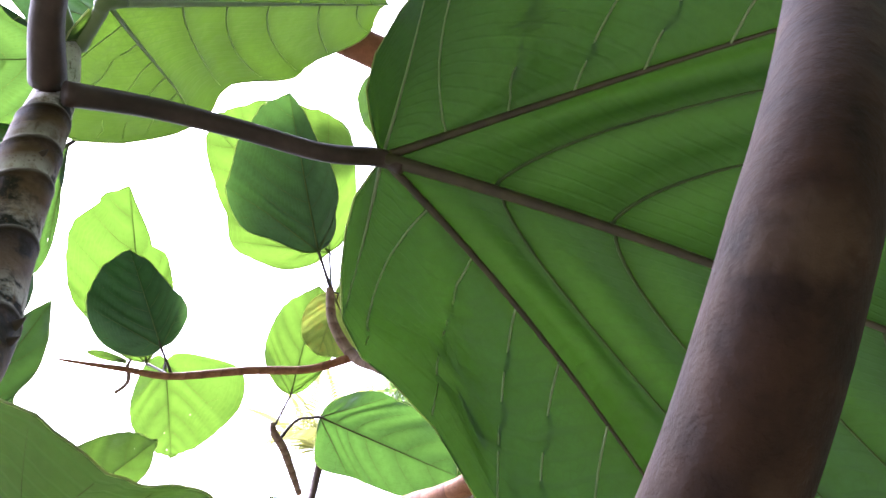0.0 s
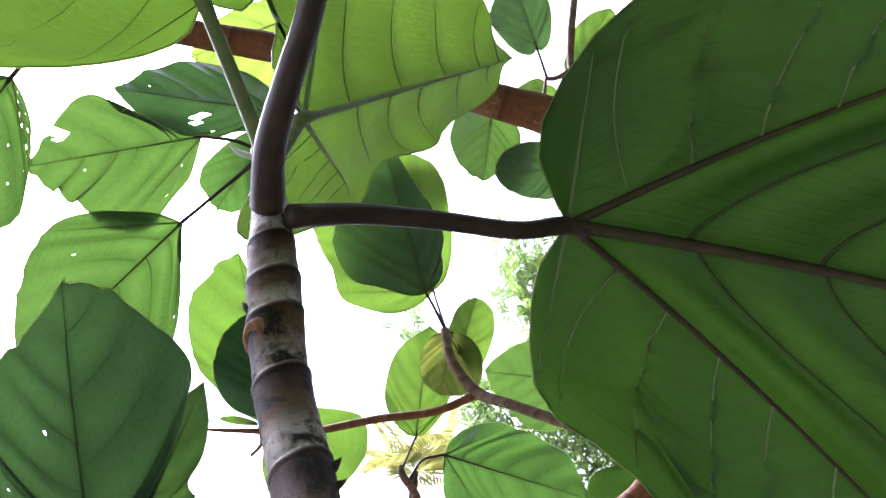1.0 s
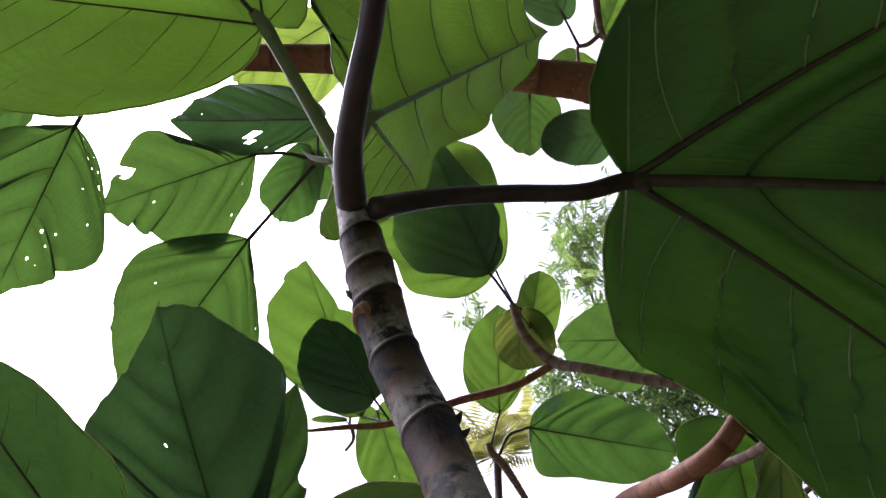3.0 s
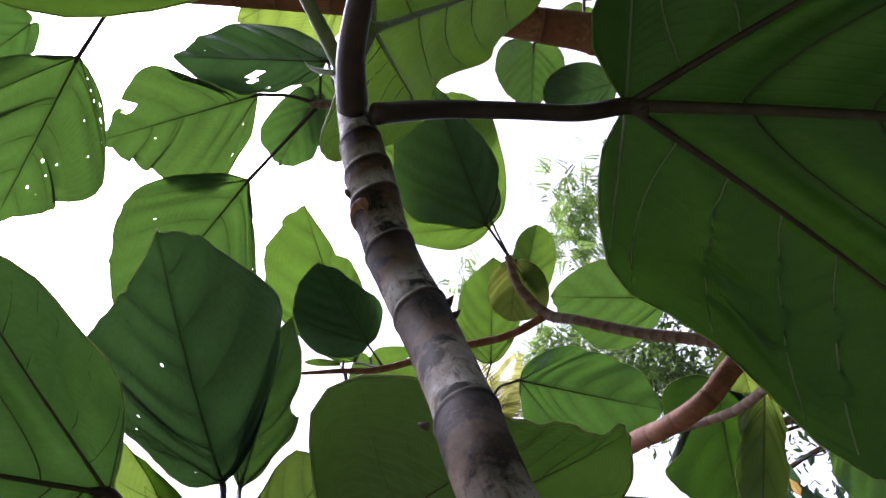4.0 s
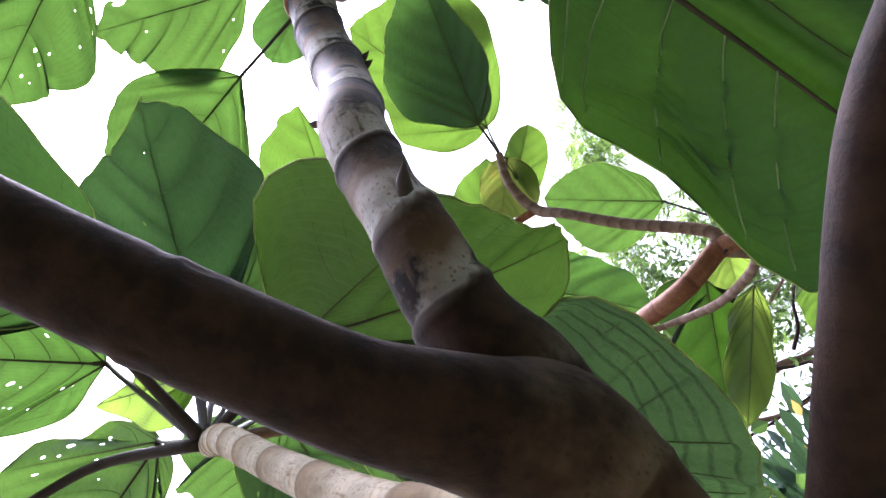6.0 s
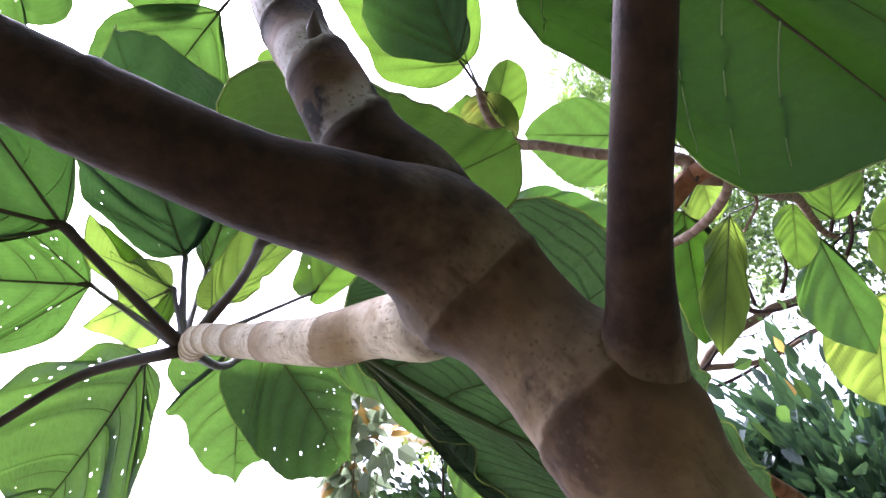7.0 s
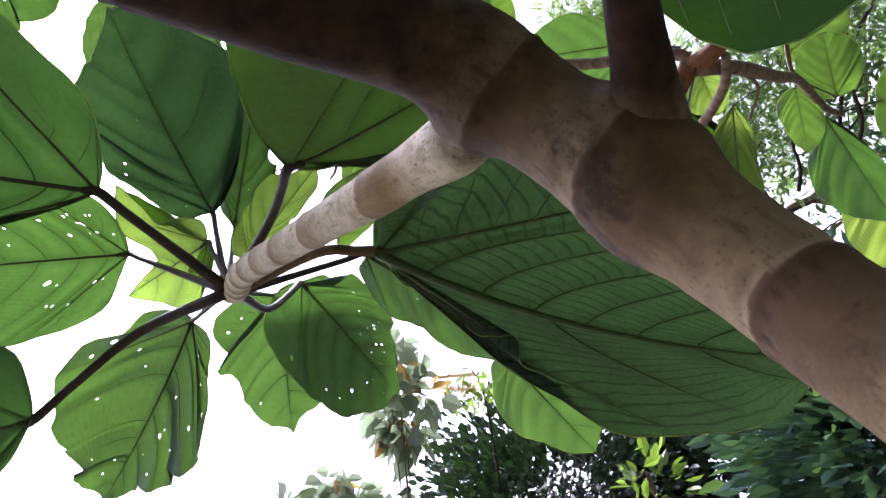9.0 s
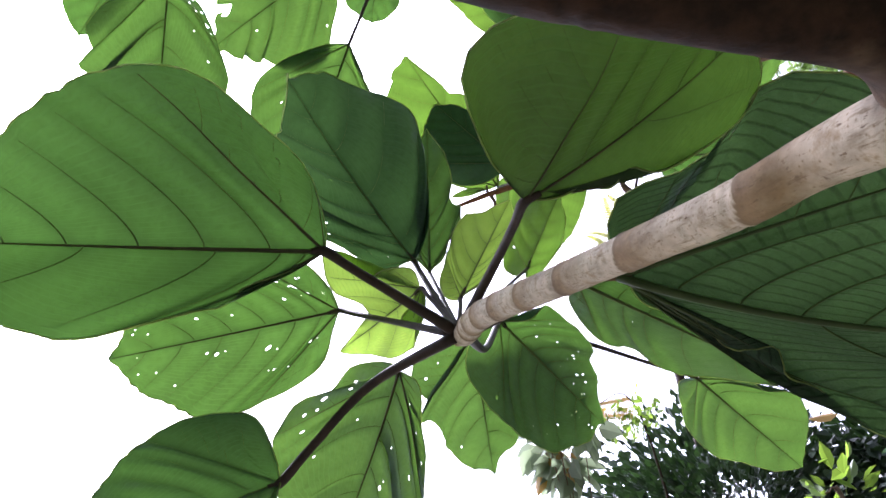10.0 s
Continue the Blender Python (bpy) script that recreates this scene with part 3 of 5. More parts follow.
# the shoot's dark tone carries the shade on its near side
stem("upright_shoot", [(0.173, 0.490, 1.350, 0.0110), (0.174, 0.478, 1.357, 0.0118), (0.177, 0.463, 1.363, 0.0078), (0.178, 0.444, 1.371, 0.0060), (0.181, 0.425, 1.387, 0.0056), (0.187, 0.399, 1.410, 0.0057), (0.205, 0.374, 1.435, 0.0056), (0.223, 0.356, 1.461, 0.0055), (0.234, 0.338, 1.490, 0.0058), (0.244, 0.335, 1.523, 0.0056), (0.253, 0.331, 1.561, 0.0055)], BARK_TAN, fig_tree, sides=24, seed=9, tone=((0.172, 0.489, 1.352), (0.177, 0.455, 1.366), 0.9), label="dark upright shoot")
knit("trunk", "main_stem", 0.014)
knit("trunk", "side_branch", 0.008)
knit("trunk", "upright_shoot", 0.015)
rod("upright_stalk", [(-0.007, 0.495, 1.746, 0.0089), (0.002, 0.463, 1.747, 0.0076), (0.018, 0.430, 1.747, 0.0065), (0.037, 0.395, 1.743, 0.0057), (0.054, 0.356, 1.732, 0.0054), (0.073, 0.314, 1.717, 0.0051), (0.092, 0.275, 1.702, 0.0047)], STALK, fig_tree, sides=16, label="thick dark leaf stalk")
spike(fig_tree, (0.103, 0.442, 1.448), (-0.12, -0.38, 1.00), 0.0085, 0.0027, SPIKE)
spike(fig_tree, (0.053, 0.478, 1.528), (-0.90, -0.10, 0.20), 0.0035, 0.0017, SPIKE)
spike(fig_tree, (0.051, 0.502, 1.600), (0.55, -0.10, 0.80), 0.0050, 0.0022, SPIKE)
spike(fig_tree, (0.054, 0.500, 1.592), (0.80, -0.10, 0.50), 0.0042, 0.0020, SPIKE)
spike(fig_tree, (-0.002, 0.503, 1.682), (-0.70, -0.20, 0.50), 0.0045, 0.0022, SPIKE)
spike(fig_tree, (0.016, 0.498, 1.693), (0.60, -0.30, 0.60), 0.0030, 0.0015, SPIKE)
spike(fig_tree, (-0.028, 0.499, 1.795), (-0.75, 0.10, 0.50), 0.0300, 0.0022, STALK_GREEN)
spike(fig_tree, (-0.026, 0.502, 1.793), (-0.50, 0.10, 0.80), 0.0200, 0.0020, STALK_GREEN)
leaf_scar(fig_tree, (0.006, 0.504, 1.663), (-0.57, -0.49, -0.66), 0.0070)

# the near tree: leaves
big_leaf = fig_leaf(fig_tree, (0.145, 0.564, 1.807), (0.508, 0.599, 1.749), (0.262, 0.813, 1.748), (0.324, 0.442, 1.915), LEAF_THICK, vein=VEIN_DARK, outer=VEIN_PALE, laterals=6, quilt=0.045, rib=0.012, seed=11, sway=0.05, spread=1.44, shoulder=0.12, flap=0.54, cup=0.41, droop=0.42, outline=((0.46, 0.54, 0.52, 0.65, 0.57, 0.53, 0.55), (0.49, 0.51, 0.51, 0.52, 0.54, 0.56, 0.58)))
rod("stalk", [(0.008, 0.493, 1.734, 0.0061), (0.036, 0.513, 1.759, 0.0056), (0.074, 0.532, 1.775, 0.0054), (0.115, 0.548, 1.784, 0.0053), (0.144, 0.563, 1.805, 0.0056), (0.158, 0.566, 1.800, 0.0040)], STALK, big_leaf, 14, 8)
fig_leaf(fig_tree, (-0.045, 0.423, 1.830), (-0.074, 0.274, 1.783), (-0.182, 0.406, 1.754), (-0.002, 0.320, 1.912), LEAF_FRESH, root=(-0.020, 0.499, 1.793), stalk=0.0042, stalk_material_=STALK_GREEN, vein=VEIN_DARK, seed=12, rib=0.009, droop=0.00, cup=0.01, shoulder=0.43, flap=-0.07, sway=0.05, outline=((0.51, 0.63, 0.79, 0.91, 0.91, 0.83, 0.72), (0.63, 0.74, 0.78, 0.77, 0.73, 0.68, 0.64)))
fig_leaf(fig_tree, (0.004, 0.477, 1.797), (0.111, 0.580, 2.048), (-0.021, 0.618, 1.886), (-0.030, 0.426, 1.968), LEAF_FRESH, root=(-0.018, 0.503, 1.797), stalk=0.004, stalk_material_=STALK_GREEN, vein=VEIN_PALE, seed=13, rib=0.008, droop=-0.00, cup=0.03, shoulder=0.36, flap=0.07, sway=0.05, outline=((0.45, 0.47, 0.46, 0.42, 0.31, 0.40, 0.55), (0.40, 0.32, 0.39, 0.48, 0.57, 0.63, 0.65)))
fig_leaf(fig_tree, (-0.045, 0.675, 1.581), (0.126, 0.670, 1.607), (0.026, 0.554, 1.551), (0.026, 0.692, 1.576), LEAF_OLIVE, root=(-0.151, 0.782, 1.585), bend=(0.0, 0.01, 0.012), stalk=0.0036, vein=VEIN_DARK, seed=14, laterals=5, sway=0.05, shoulder=0.57, droop=-0.20, cup=-0.21, flap=0.01, outline=((0.41, 0.53, 0.74, 0.72, 0.62, 0.53, 0.57), (0.24, 0.19, 0.15, 0.14, 0.23, 0.48, 0.58)))
fig_leaf(fig_tree, (-0.227, 0.692, 1.633), (-0.379, 0.491, 1.585), (-0.227, 0.543, 1.705), (-0.285, 0.622, 1.561), LEAF_DEEP, root=(-0.165, 0.783, 1.580), stalk=0.0042, vein=VEIN_DARK, quilt=0.045, seed=15, sway=0.05, rib=0.008, droop=0.04, cup=0.02, shoulder=0.41, outline=((0.42, 0.46, 0.44, 0.51, 0.55, 0.55, 0.58), (0.28, 0.19, 0.20, 0.21, 0.27, 0.45, 0.58)))
fig_leaf(fig_tree, (-0.238, 0.850, 1.724), (-0.336, 0.746, 1.941), (-0.317, 0.762, 1.771), (-0.221, 0.864, 1.863), LEAF_OLD, root=(-0.165, 0.785, 1.583), stalk=0.003, vein=VEIN_GREEN, seed=16, holes=12, laterals=7, quilt=0.06, sway=0.05, shoulder=-0.34, droop=-0.12, cup=0.08, outline=((0.38, 0.32, 0.31, 0.28, 0.39, 0.38, 0.43), (0.33, 0.25, 0.28, 0.36, 0.53, 0.58, 0.58)), flap=-0.01)
fig_leaf(fig_tree, (-0.255, 0.912, 1.752), (-0.236, 0.899, 1.961), (-0.275, 0.898, 1.838), (-0.214, 0.923, 1.834), LEAF, root=(-0.163, 0.785, 1.584), stalk=0.0025, vein=VEIN_GREEN, seed=17, holes=3, droop=-0.02, cup=0.05, shoulder=0.40, sway=0.05, outline=((0.30, 0.20, 0.15, 0.14, 0.17, 0.27, 0.42), (0.29, 0.20, 0.19, 0.18, 0.14, 0.22, 0.38)))
fig_leaf(fig_tree, (-0.181, 0.835, 1.646), (-0.125, 0.859, 1.759), (-0.191, 0.835, 1.709), (-0.149, 0.852, 1.685), LEAF_SUNLIT, root=(-0.162, 0.788, 1.581), stalk=0.0022, vein=VEIN_GREEN, seed=18, droop=-0.02, cup=0.02, shoulder=0.45, sway=0.05, outline=((0.43, 0.36, 0.28, 0.29, 0.36, 0.47, 0.45), (0.26, 0.18, 0.14, 0.10, 0.11, 0.19, 0.40)))
fig_leaf(fig_tree, (-0.210, 0.813, 1.657), (-0.361, 0.880, 1.667), (-0.254, 0.877, 1.649), (-0.296, 0.773, 1.723), LEAF_SUNLIT, root=(-0.159, 0.780, 1.578), stalk=0.0022, vein=VEIN_GREEN, seed=19, droop=-0.08, cup=0.06, shoulder=0.32, sway=0.05, outline=((0.18, 0.12, 0.19, 0.26, 0.32, 0.38, 0.49), (0.42, 0.33, 0.28, 0.57, 0.39, 0.12, 0.20)), flap=0.03)
fig_leaf(fig_tree, (-0.327, 0.841, 1.694), (-0.489, 0.700, 1.630), (-0.381, 0.743, 1.730), (-0.428, 0.847, 1.622), LEAF, root=(-0.167, 0.785, 1.578), stalk=0.003, vein=VEIN_DARK, quilt=0.036, seed=20, holes=34, laterals=7, droop=-0.02, cup=0.03, shoulder=0.33, sway=0.05, outline=((0.40, 0.38, 0.35, 0.34, 0.35, 0.41, 0.50), (0.37, 0.39, 0.38, 0.38, 0.45, 0.48, 0.54)))
fig_leaf(fig_tree, (-0.330, 0.957, 1.674), (-0.502, 1.097, 1.550), (-0.487, 0.966, 1.694), (-0.335, 1.029, 1.555), LEAF, root=(-0.167, 0.788, 1.577), stalk=0.0026, vein=VEIN_DARK, seed=21, holes=34, laterals=7, nibbles=2, droop=0.14, cup=0.10, shoulder=0.50, sway=0.05, outline=((0.40, 0.38, 0.34, 0.48, 0.53, 0.58, 0.60), (0.42, 0.29, 0.32, 0.37, 0.38, 0.41, 0.45)), flap=-0.01)
fig_leaf(fig_tree, (-0.364, 0.808, 1.511), (-0.468, 0.694, 1.444), (-0.435, 0.745, 1.562), (-0.374, 0.768, 1.426), LEAF_DEEP, root=(-0.165, 0.786, 1.575), bend=(0.0, 0.01, 0.03), stalk=0.0042, vein=VEIN_GREEN, quilt=0.04, seed=22, droop=0.01, cup=-0.00, shoulder=0.49, sway=0.05, outline=((0.43, 0.50, 0.50, 0.50, 0.51, 0.54, 0.56), (0.35, 0.33, 0.34, 0.40, 0.47, 0.52, 0.56)))
fig_leaf(fig_tree, (-0.282, 1.055, 1.749), (-0.389, 1.298, 1.667), (-0.400, 1.112, 1.696), (-0.251, 1.210, 1.792), LEAF, root=(-0.157, 0.785, 1.574), stalk=0.0025, vein=VEIN_GREEN, seed=23, holes=8, nibbles=1, droop=-0.02, cup=-0.02, shoulder=0.42, sway=0.05, outline=((0.42, 0.40, 0.32, 0.32, 0.26, 0.35, 0.47), (0.42, 0.42, 0.42, 0.43, 0.46, 0.49, 0.52)))
fig_leaf(fig_tree, (-0.220, 1.005, 1.722), (-0.181, 1.229, 1.650), (-0.265, 1.086, 1.636), (-0.152, 1.094, 1.721), LEAF, root=(-0.155, 0.787, 1.573), bend=(0.0, -0.01, -0.03), stalk=0.0036, vein=VEIN_GREEN, seed=24, holes=30, laterals=7, droop=-0.10, cup=-0.03, shoulder=0.44, flap=0.03, sway=0.05, outline=((0.45, 0.43, 0.37, 0.35, 0.39, 0.49, 0.57), (0.31, 0.33, 0.26, 0.25, 0.25, 0.28, 0.39)))
fig_leaf(fig_tree, (-0.017, 0.762, 1.558), (0.231, 0.862, 1.388), (0.059, 0.861, 1.491), (0.178, 0.709, 1.576), LEAF_PLEATED, root=(-0.155, 0.786, 1.575), bend=(0.02, -0.02, 0.0), stalk=0.0042, stalk_material_=BARK_TAN, vein=VEIN_SOFT, laterals=8, quilt=0.035, seed=25, rib=0.011, spread=(1.15, 1.3), sway=0.05, shoulder=(0.3, 0.56), droop=-0.35, cup=0.34, flap=0.04, outline=((0.31, 0.22, 0.15, 0.20, 0.35, 0.57, 0.67), (0.48, 0.40, 0.53, 0.50, 0.46, 0.40, 0.48)))
fig_leaf(fig_tree, (-0.083, 0.882, 1.649), (0.053, 1.118, 1.594), (-0.077, 1.005, 1.629), (0.006, 0.971, 1.689), LEAF, root=(-0.157, 0.787, 1.573), stalk=0.003, vein=VEIN_GREEN, seed=26, holes=4, droop=-0.02, cup=-0.02, shoulder=0.40, sway=0.05, outline=((0.36, 0.29, 0.24, 0.20, 0.25, 0.36, 0.46), (0.35, 0.30, 0.26, 0.26, 0.30, 0.38, 0.49)))
fig_leaf(fig_tree, (-0.184, 1.028, 1.795), (-0.131, 1.050, 1.904), (-0.205, 1.028, 1.868), (-0.149, 1.070, 1.841), LEAF_YOUNG, root=(-0.158, 0.795, 1.588), stalk=0.002, vein=VEIN_GREEN, seed=27, holes=4)
fig_leaf(fig_tree, (-0.121, 1.614, 1.868), (-0.025, 1.898, 1.759), (-0.183, 1.759, 1.817), (-0.018, 1.716, 1.851), LEAF, root=(-0.204, 1.101, 1.752), stalk=0.003, vein=VEIN_GREEN, seed=28, droop=-0.01, cup=-0.00, shoulder=0.45, flap=0.01, sway=0.05, outline=((0.42, 0.33, 0.32, 0.33, 0.35, 0.40, 0.50), (0.34, 0.27, 0.21, 0.22, 0.34, 0.40, 0.48)))

# the tree behind: limbs
stem("limb", [(0.780, 2.900, 0.000, 0.0340), (0.770, 2.880, 0.900, 0.0290), (0.760, 2.860, 1.700, 0.0240), (0.680, 2.740, 2.030, 0.0220), (0.420, 2.300, 2.060, 0.0205), (0.240, 1.920, 1.990, 0.0190), (0.100, 1.690, 1.915, 0.0175), (0.030, 1.580, 1.975, 0.0165), (0.083, 1.490, 2.070, 0.0160), (0.142, 1.368, 2.042, 0.0155), (0.189, 1.268, 2.004, 0.0150), (0.240, 1.200, 1.998, 0.0148), (0.284, 1.175, 2.035, 0.0145), (0.338, 1.113, 2.053, 0.0133), (0.302, 1.022, 2.316, 0.0243), (0.227, 0.883, 2.368, 0.0263), (0.152, 0.827, 2.351, 0.0267), (0.071, 0.793, 2.347, 0.0231), (-0.053, 0.752, 2.356, 0.0207), (-0.171, 0.716, 2.357, 0.0201), (-0.318, 0.676, 2.355, 0.0173), (-0.456, 0.629, 2.337, 0.0169)], BARK_RED, fig_tree_behind, node_gap=0.07, sides=16, ridge=0.02, fade=1.5, seed=21, label="red-brown limb")
stem("branch", [(0.284, 1.172, 2.033, 0.0106), (0.277, 1.162, 2.061, 0.0092), (0.164, 1.180, 2.110, 0.0086), (0.082, 1.184, 2.147, 0.0080), (0.033, 1.202, 2.182, 0.0090), (-0.005, 1.180, 2.223, 0.0077), (-0.019, 1.154, 2.271, 0.0064)], BARK_GREY, fig_tree_behind, node_gap=0.022, ridge=0.014, fade=0.5, sides=12, seed=22, label="thin ringed grey branch")
stem("branch", [(0.033, 1.204, 2.180, 0.0067), (-0.032, 1.221, 2.161, 0.0063), (-0.126, 1.233, 2.155, 0.0064), (-0.243, 1.247, 2.139, 0.0057), (-0.319, 1.243, 2.140, 0.0043), (-0.370, 1.235, 2.136, 0.0029), (-0.412, 1.229, 2.134, 0.0015)], BARK_RED, fig_tree_behind, node_gap=0.03, ridge=0.014, fade=0.5, sides=10, seed=23, label="thin red-brown branch")
stem("branch", [(0.288, 1.172, 2.035, 0.0106), (0.354, 1.211, 2.051, 0.0106), (0.445, 1.372, 2.152, 0.0103), (0.504, 1.489, 2.234, 0.0086), (0.571, 1.637, 2.272, 0.0069), (0.609, 1.683, 2.282, 0.0052)], BARK_GREY, fig_tree_behind, node_gap=0.03, ridge=0.014, fade=0.5, sides=10, seed=24)
stem("branch", [(0.183, 1.447, 2.097, 0.0046), (0.231, 1.423, 2.095, 0.0061), (0.296, 1.339, 2.066, 0.0077), (0.332, 1.229, 2.035, 0.0075), (0.335, 1.148, 2.019, 0.0062)], BARK_GREY, fig_tree_behind, node_gap=0.03, ridge=0.014, fade=0.5, sides=10, seed=25)
stem("branch", [(-0.069, 1.554, 2.143, 0.0055), (-0.096, 1.472, 2.174, 0.0075), (-0.111, 1.430, 2.179, 0.0068), (-0.117, 1.419, 2.194, 0.0042)], BARK_GREY, fig_tree_behind, node_gap=0.02, ridge=0.014, fade=0.5, sides=10, seed=26)
stem("branch", [(-0.100, 0.743, 2.374, 0.0065), (-0.182, 0.859, 2.345, 0.0068), (-0.227, 0.880, 2.365, 0.0066), (-0.261, 0.877, 2.367, 0.0071), (-0.279, 0.871, 2.364, 0.0040)], BARK_GREY, fig_tree_behind, node_gap=0.015, ridge=0.014, fade=0.5, sides=10, seed=27)
stem("branch", [(0.221, 0.864, 2.412, 0.0051), (0.198, 0.848, 2.483, 0.0053), (0.188, 0.843, 2.510, 0.0054), (0.189, 0.809, 2.551, 0.0059), (0.197, 0.758, 2.596, 0.0056)], BARK_GREY, fig_tree_behind, node_gap=0.03, ridge=0.014, fade=0.5, sides=10, seed=28)
rod("twig", [(-0.309, 1.246, 2.142, 0.0038), (-0.308, 1.258, 2.125, 0.0029), (-0.322, 1.264, 2.109, 0.0024)], BARK_GREY, fig_tree_behind, sides=6)
rod("twig", [(-0.312, 1.244, 2.142, 0.0029), (-0.309, 1.236, 2.155, 0.0019)], BARK_GREY, fig_tree_behind, sides=6)
rod("twig", [(0.188, 0.843, 2.510, 0.0036), (0.166, 0.849, 2.496, 0.0036), (0.149, 0.845, 2.488, 0.0031)], BARK_GREY, fig_tree_behind, sides=8)
rod("twig", [(0.149, 0.845, 2.488, 0.0027), (0.145, 0.875, 2.470, 0.0027)], BARK_GREY, fig_tree_behind, sides=6)
rod("twig", [(0.350, 1.212, 2.050, 0.0031), (0.394, 1.305, 2.088, 0.0029), (0.387, 1.415, 2.116, 0.0026)], BARK_GREY, fig_tree_behind, sides=6)
rod("twig", [(0.490, 1.460, 2.225, 0.0039), (0.486, 1.415, 2.245, 0.0039), (0.492, 1.388, 2.272, 0.0033)], BARK_GREY, fig_tree_behind, sides=6)

# the tree behind: leaves
fig_leaf(fig_tree_behind, (-0.346, 0.837, 2.358), (-0.540, 0.798, 2.241), (-0.422, 0.931, 2.273), (-0.433, 0.767, 2.345), LEAF, root=(-0.263, 0.876, 2.367), bend=(0.0, 0, 0.01), stalk=0.0028, quilt=0.045, torn=((1, 31, 6), (1, 31, 7), (1, 32, 6)), seed=31, holes=5, nibbles=4, droop=-0.01, cup=0.00, shoulder=0.41, sway=0.05, outline=((0.37, 0.38, 0.39, 0.51, 0.51, 0.48, 0.54), (0.35, 0.30, 0.26, 0.28, 0.40, 0.44, 0.49)))
fig_leaf(fig_tree_behind, (-0.389, 0.942, 2.293), (-0.552, 1.004, 2.057), (-0.505, 0.860, 2.206), (-0.396, 1.056, 2.182), LEAF, root=(-0.263, 0.876, 2.367), stalk=0.0028, quilt=0.045, seed=32, holes=3, droop=0.01, cup=0.04, shoulder=0.39, sway=0.05, outline=((0.37, 0.33, 0.35, 0.40, 0.42, 0.45, 0.52), (0.29, 0.28, 0.31, 0.37, 0.43, 0.49, 0.54)))
fig_leaf(fig_tree_behind, (-0.225, 0.803, 2.359), (-0.418, 0.731, 2.314), (-0.312, 0.814, 2.319), (-0.320, 0.761, 2.439), LEAF_OLD, root=(-0.226, 0.853, 2.358), stalk=0.0028, torn=((0, 29, 4), (0, 29, 3), (0, 28, 5)), seed=33, holes=3, droop=0.01, cup=-0.02, shoulder=0.40, sway=0.05, outline=((0.35, 0.24, 0.21, 0.22, 0.26, 0.33, 0.47), (0.44, 0.47, 0.48, 0.47, 0.47, 0.49, 0.52)))
fig_leaf(fig_tree_behind, (-0.533, 0.693, 2.291), (-0.641, 0.803, 2.095), (-0.662, 0.659, 2.215), (-0.506, 0.783, 2.200), LEAF, root=(-0.403, 0.597, 2.380), stalk=0.003, quilt=0.045, seed=34, holes=22, nibbles=2, droop=0.00, cup=-0.01, shoulder=0.38, sway=0.05, outline=((0.33, 0.39, 0.44, 0.47, 0.50, 0.53, 0.56), (0.35, 0.31, 0.30, 0.34, 0.46, 0.48, 0.51)))
fig_leaf(fig_tree_behind, (-0.612, 0.659, 2.345), (-0.702, 0.678, 2.259), (-0.657, 0.614, 2.327), (-0.620, 0.692, 2.324), LEAF, seed=35)
fig_leaf(fig_tree_behind, (-0.275, 0.875, 2.388), (-0.357, 0.960, 2.344), (-0.363, 0.895, 2.374), (-0.296, 0.957, 2.362), LEAF, root=(-0.263, 0.876, 2.367), stalk=0.002, seed=36)
fig_leaf(fig_tree_behind, (-0.270, 0.868, 2.431), (-0.306, 0.980, 2.406), (-0.328, 0.913, 2.417), (-0.250, 0.955, 2.420), LEAF, root=(-0.263, 0.876, 2.367), stalk=0.002, seed=37)
fig_leaf(fig_tree_behind, (-0.053, 1.147, 2.344), (-0.104, 0.910, 2.431), (-0.180, 1.054, 2.320), (-0.007, 1.023, 2.338), LEAF_DEEP, root=(-0.017, 1.156, 2.270), stalk=0.0024, seed=38, droop=-0.02, cup=0.06, shoulder=0.32, sway=0.05, outline=((0.39, 0.40, 0.48, 0.47, 0.47, 0.51, 0.58), (0.36, 0.31, 0.26, 0.32, 0.32, 0.37, 0.47)))
fig_leaf(fig_tree_behind, (-0.055, 1.217, 2.419), (-0.263, 1.010, 2.486), (-0.200, 1.165, 2.351), (-0.034, 1.064, 2.553), LEAF_YOUNG, root=(-0.017, 1.156, 2.270), stalk=0.002, seed=39, droop=0.03, cup=0.11, shoulder=0.34, sway=0.05, outline=((0.40, 0.39, 0.37, 0.39, 0.33, 0.38, 0.48), (0.42, 0.43, 0.46, 0.55, 0.55, 0.56, 0.58)))
fig_leaf(fig_tree_behind, (0.068, 0.864, 2.414), (0.051, 0.964, 2.398), (0.003, 0.897, 2.424), (0.108, 0.913, 2.415), LEAF, root=(0.103, 0.837, 2.401), stalk=0.002, seed=40, droop=-0.02, cup=-0.03, shoulder=0.40, sway=0.05, outline=((0.47, 0.53, 0.57, 0.59, 0.57, 0.57, 0.59), (0.44, 0.46, 0.47, 0.47, 0.47, 0.48, 0.53)))
fig_leaf(fig_tree_behind, (0.174, 0.926, 2.372), (0.072, 0.928, 2.361), (0.129, 0.894, 2.395), (0.136, 0.957, 2.342), LEAF_OLD, seed=41, droop=-0.00, cup=-0.01, shoulder=0.40, sway=0.05, outline=((0.42, 0.42, 0.42, 0.42, 0.46, 0.54, 0.59), (0.44, 0.45, 0.44, 0.39, 0.40, 0.45, 0.53)))
fig_leaf(fig_tree_behind, (-0.136, 1.062, 2.586), (-0.041, 1.111, 2.566), (-0.071, 1.058, 2.601), (-0.080, 1.137, 2.539), LEAF, seed=42)
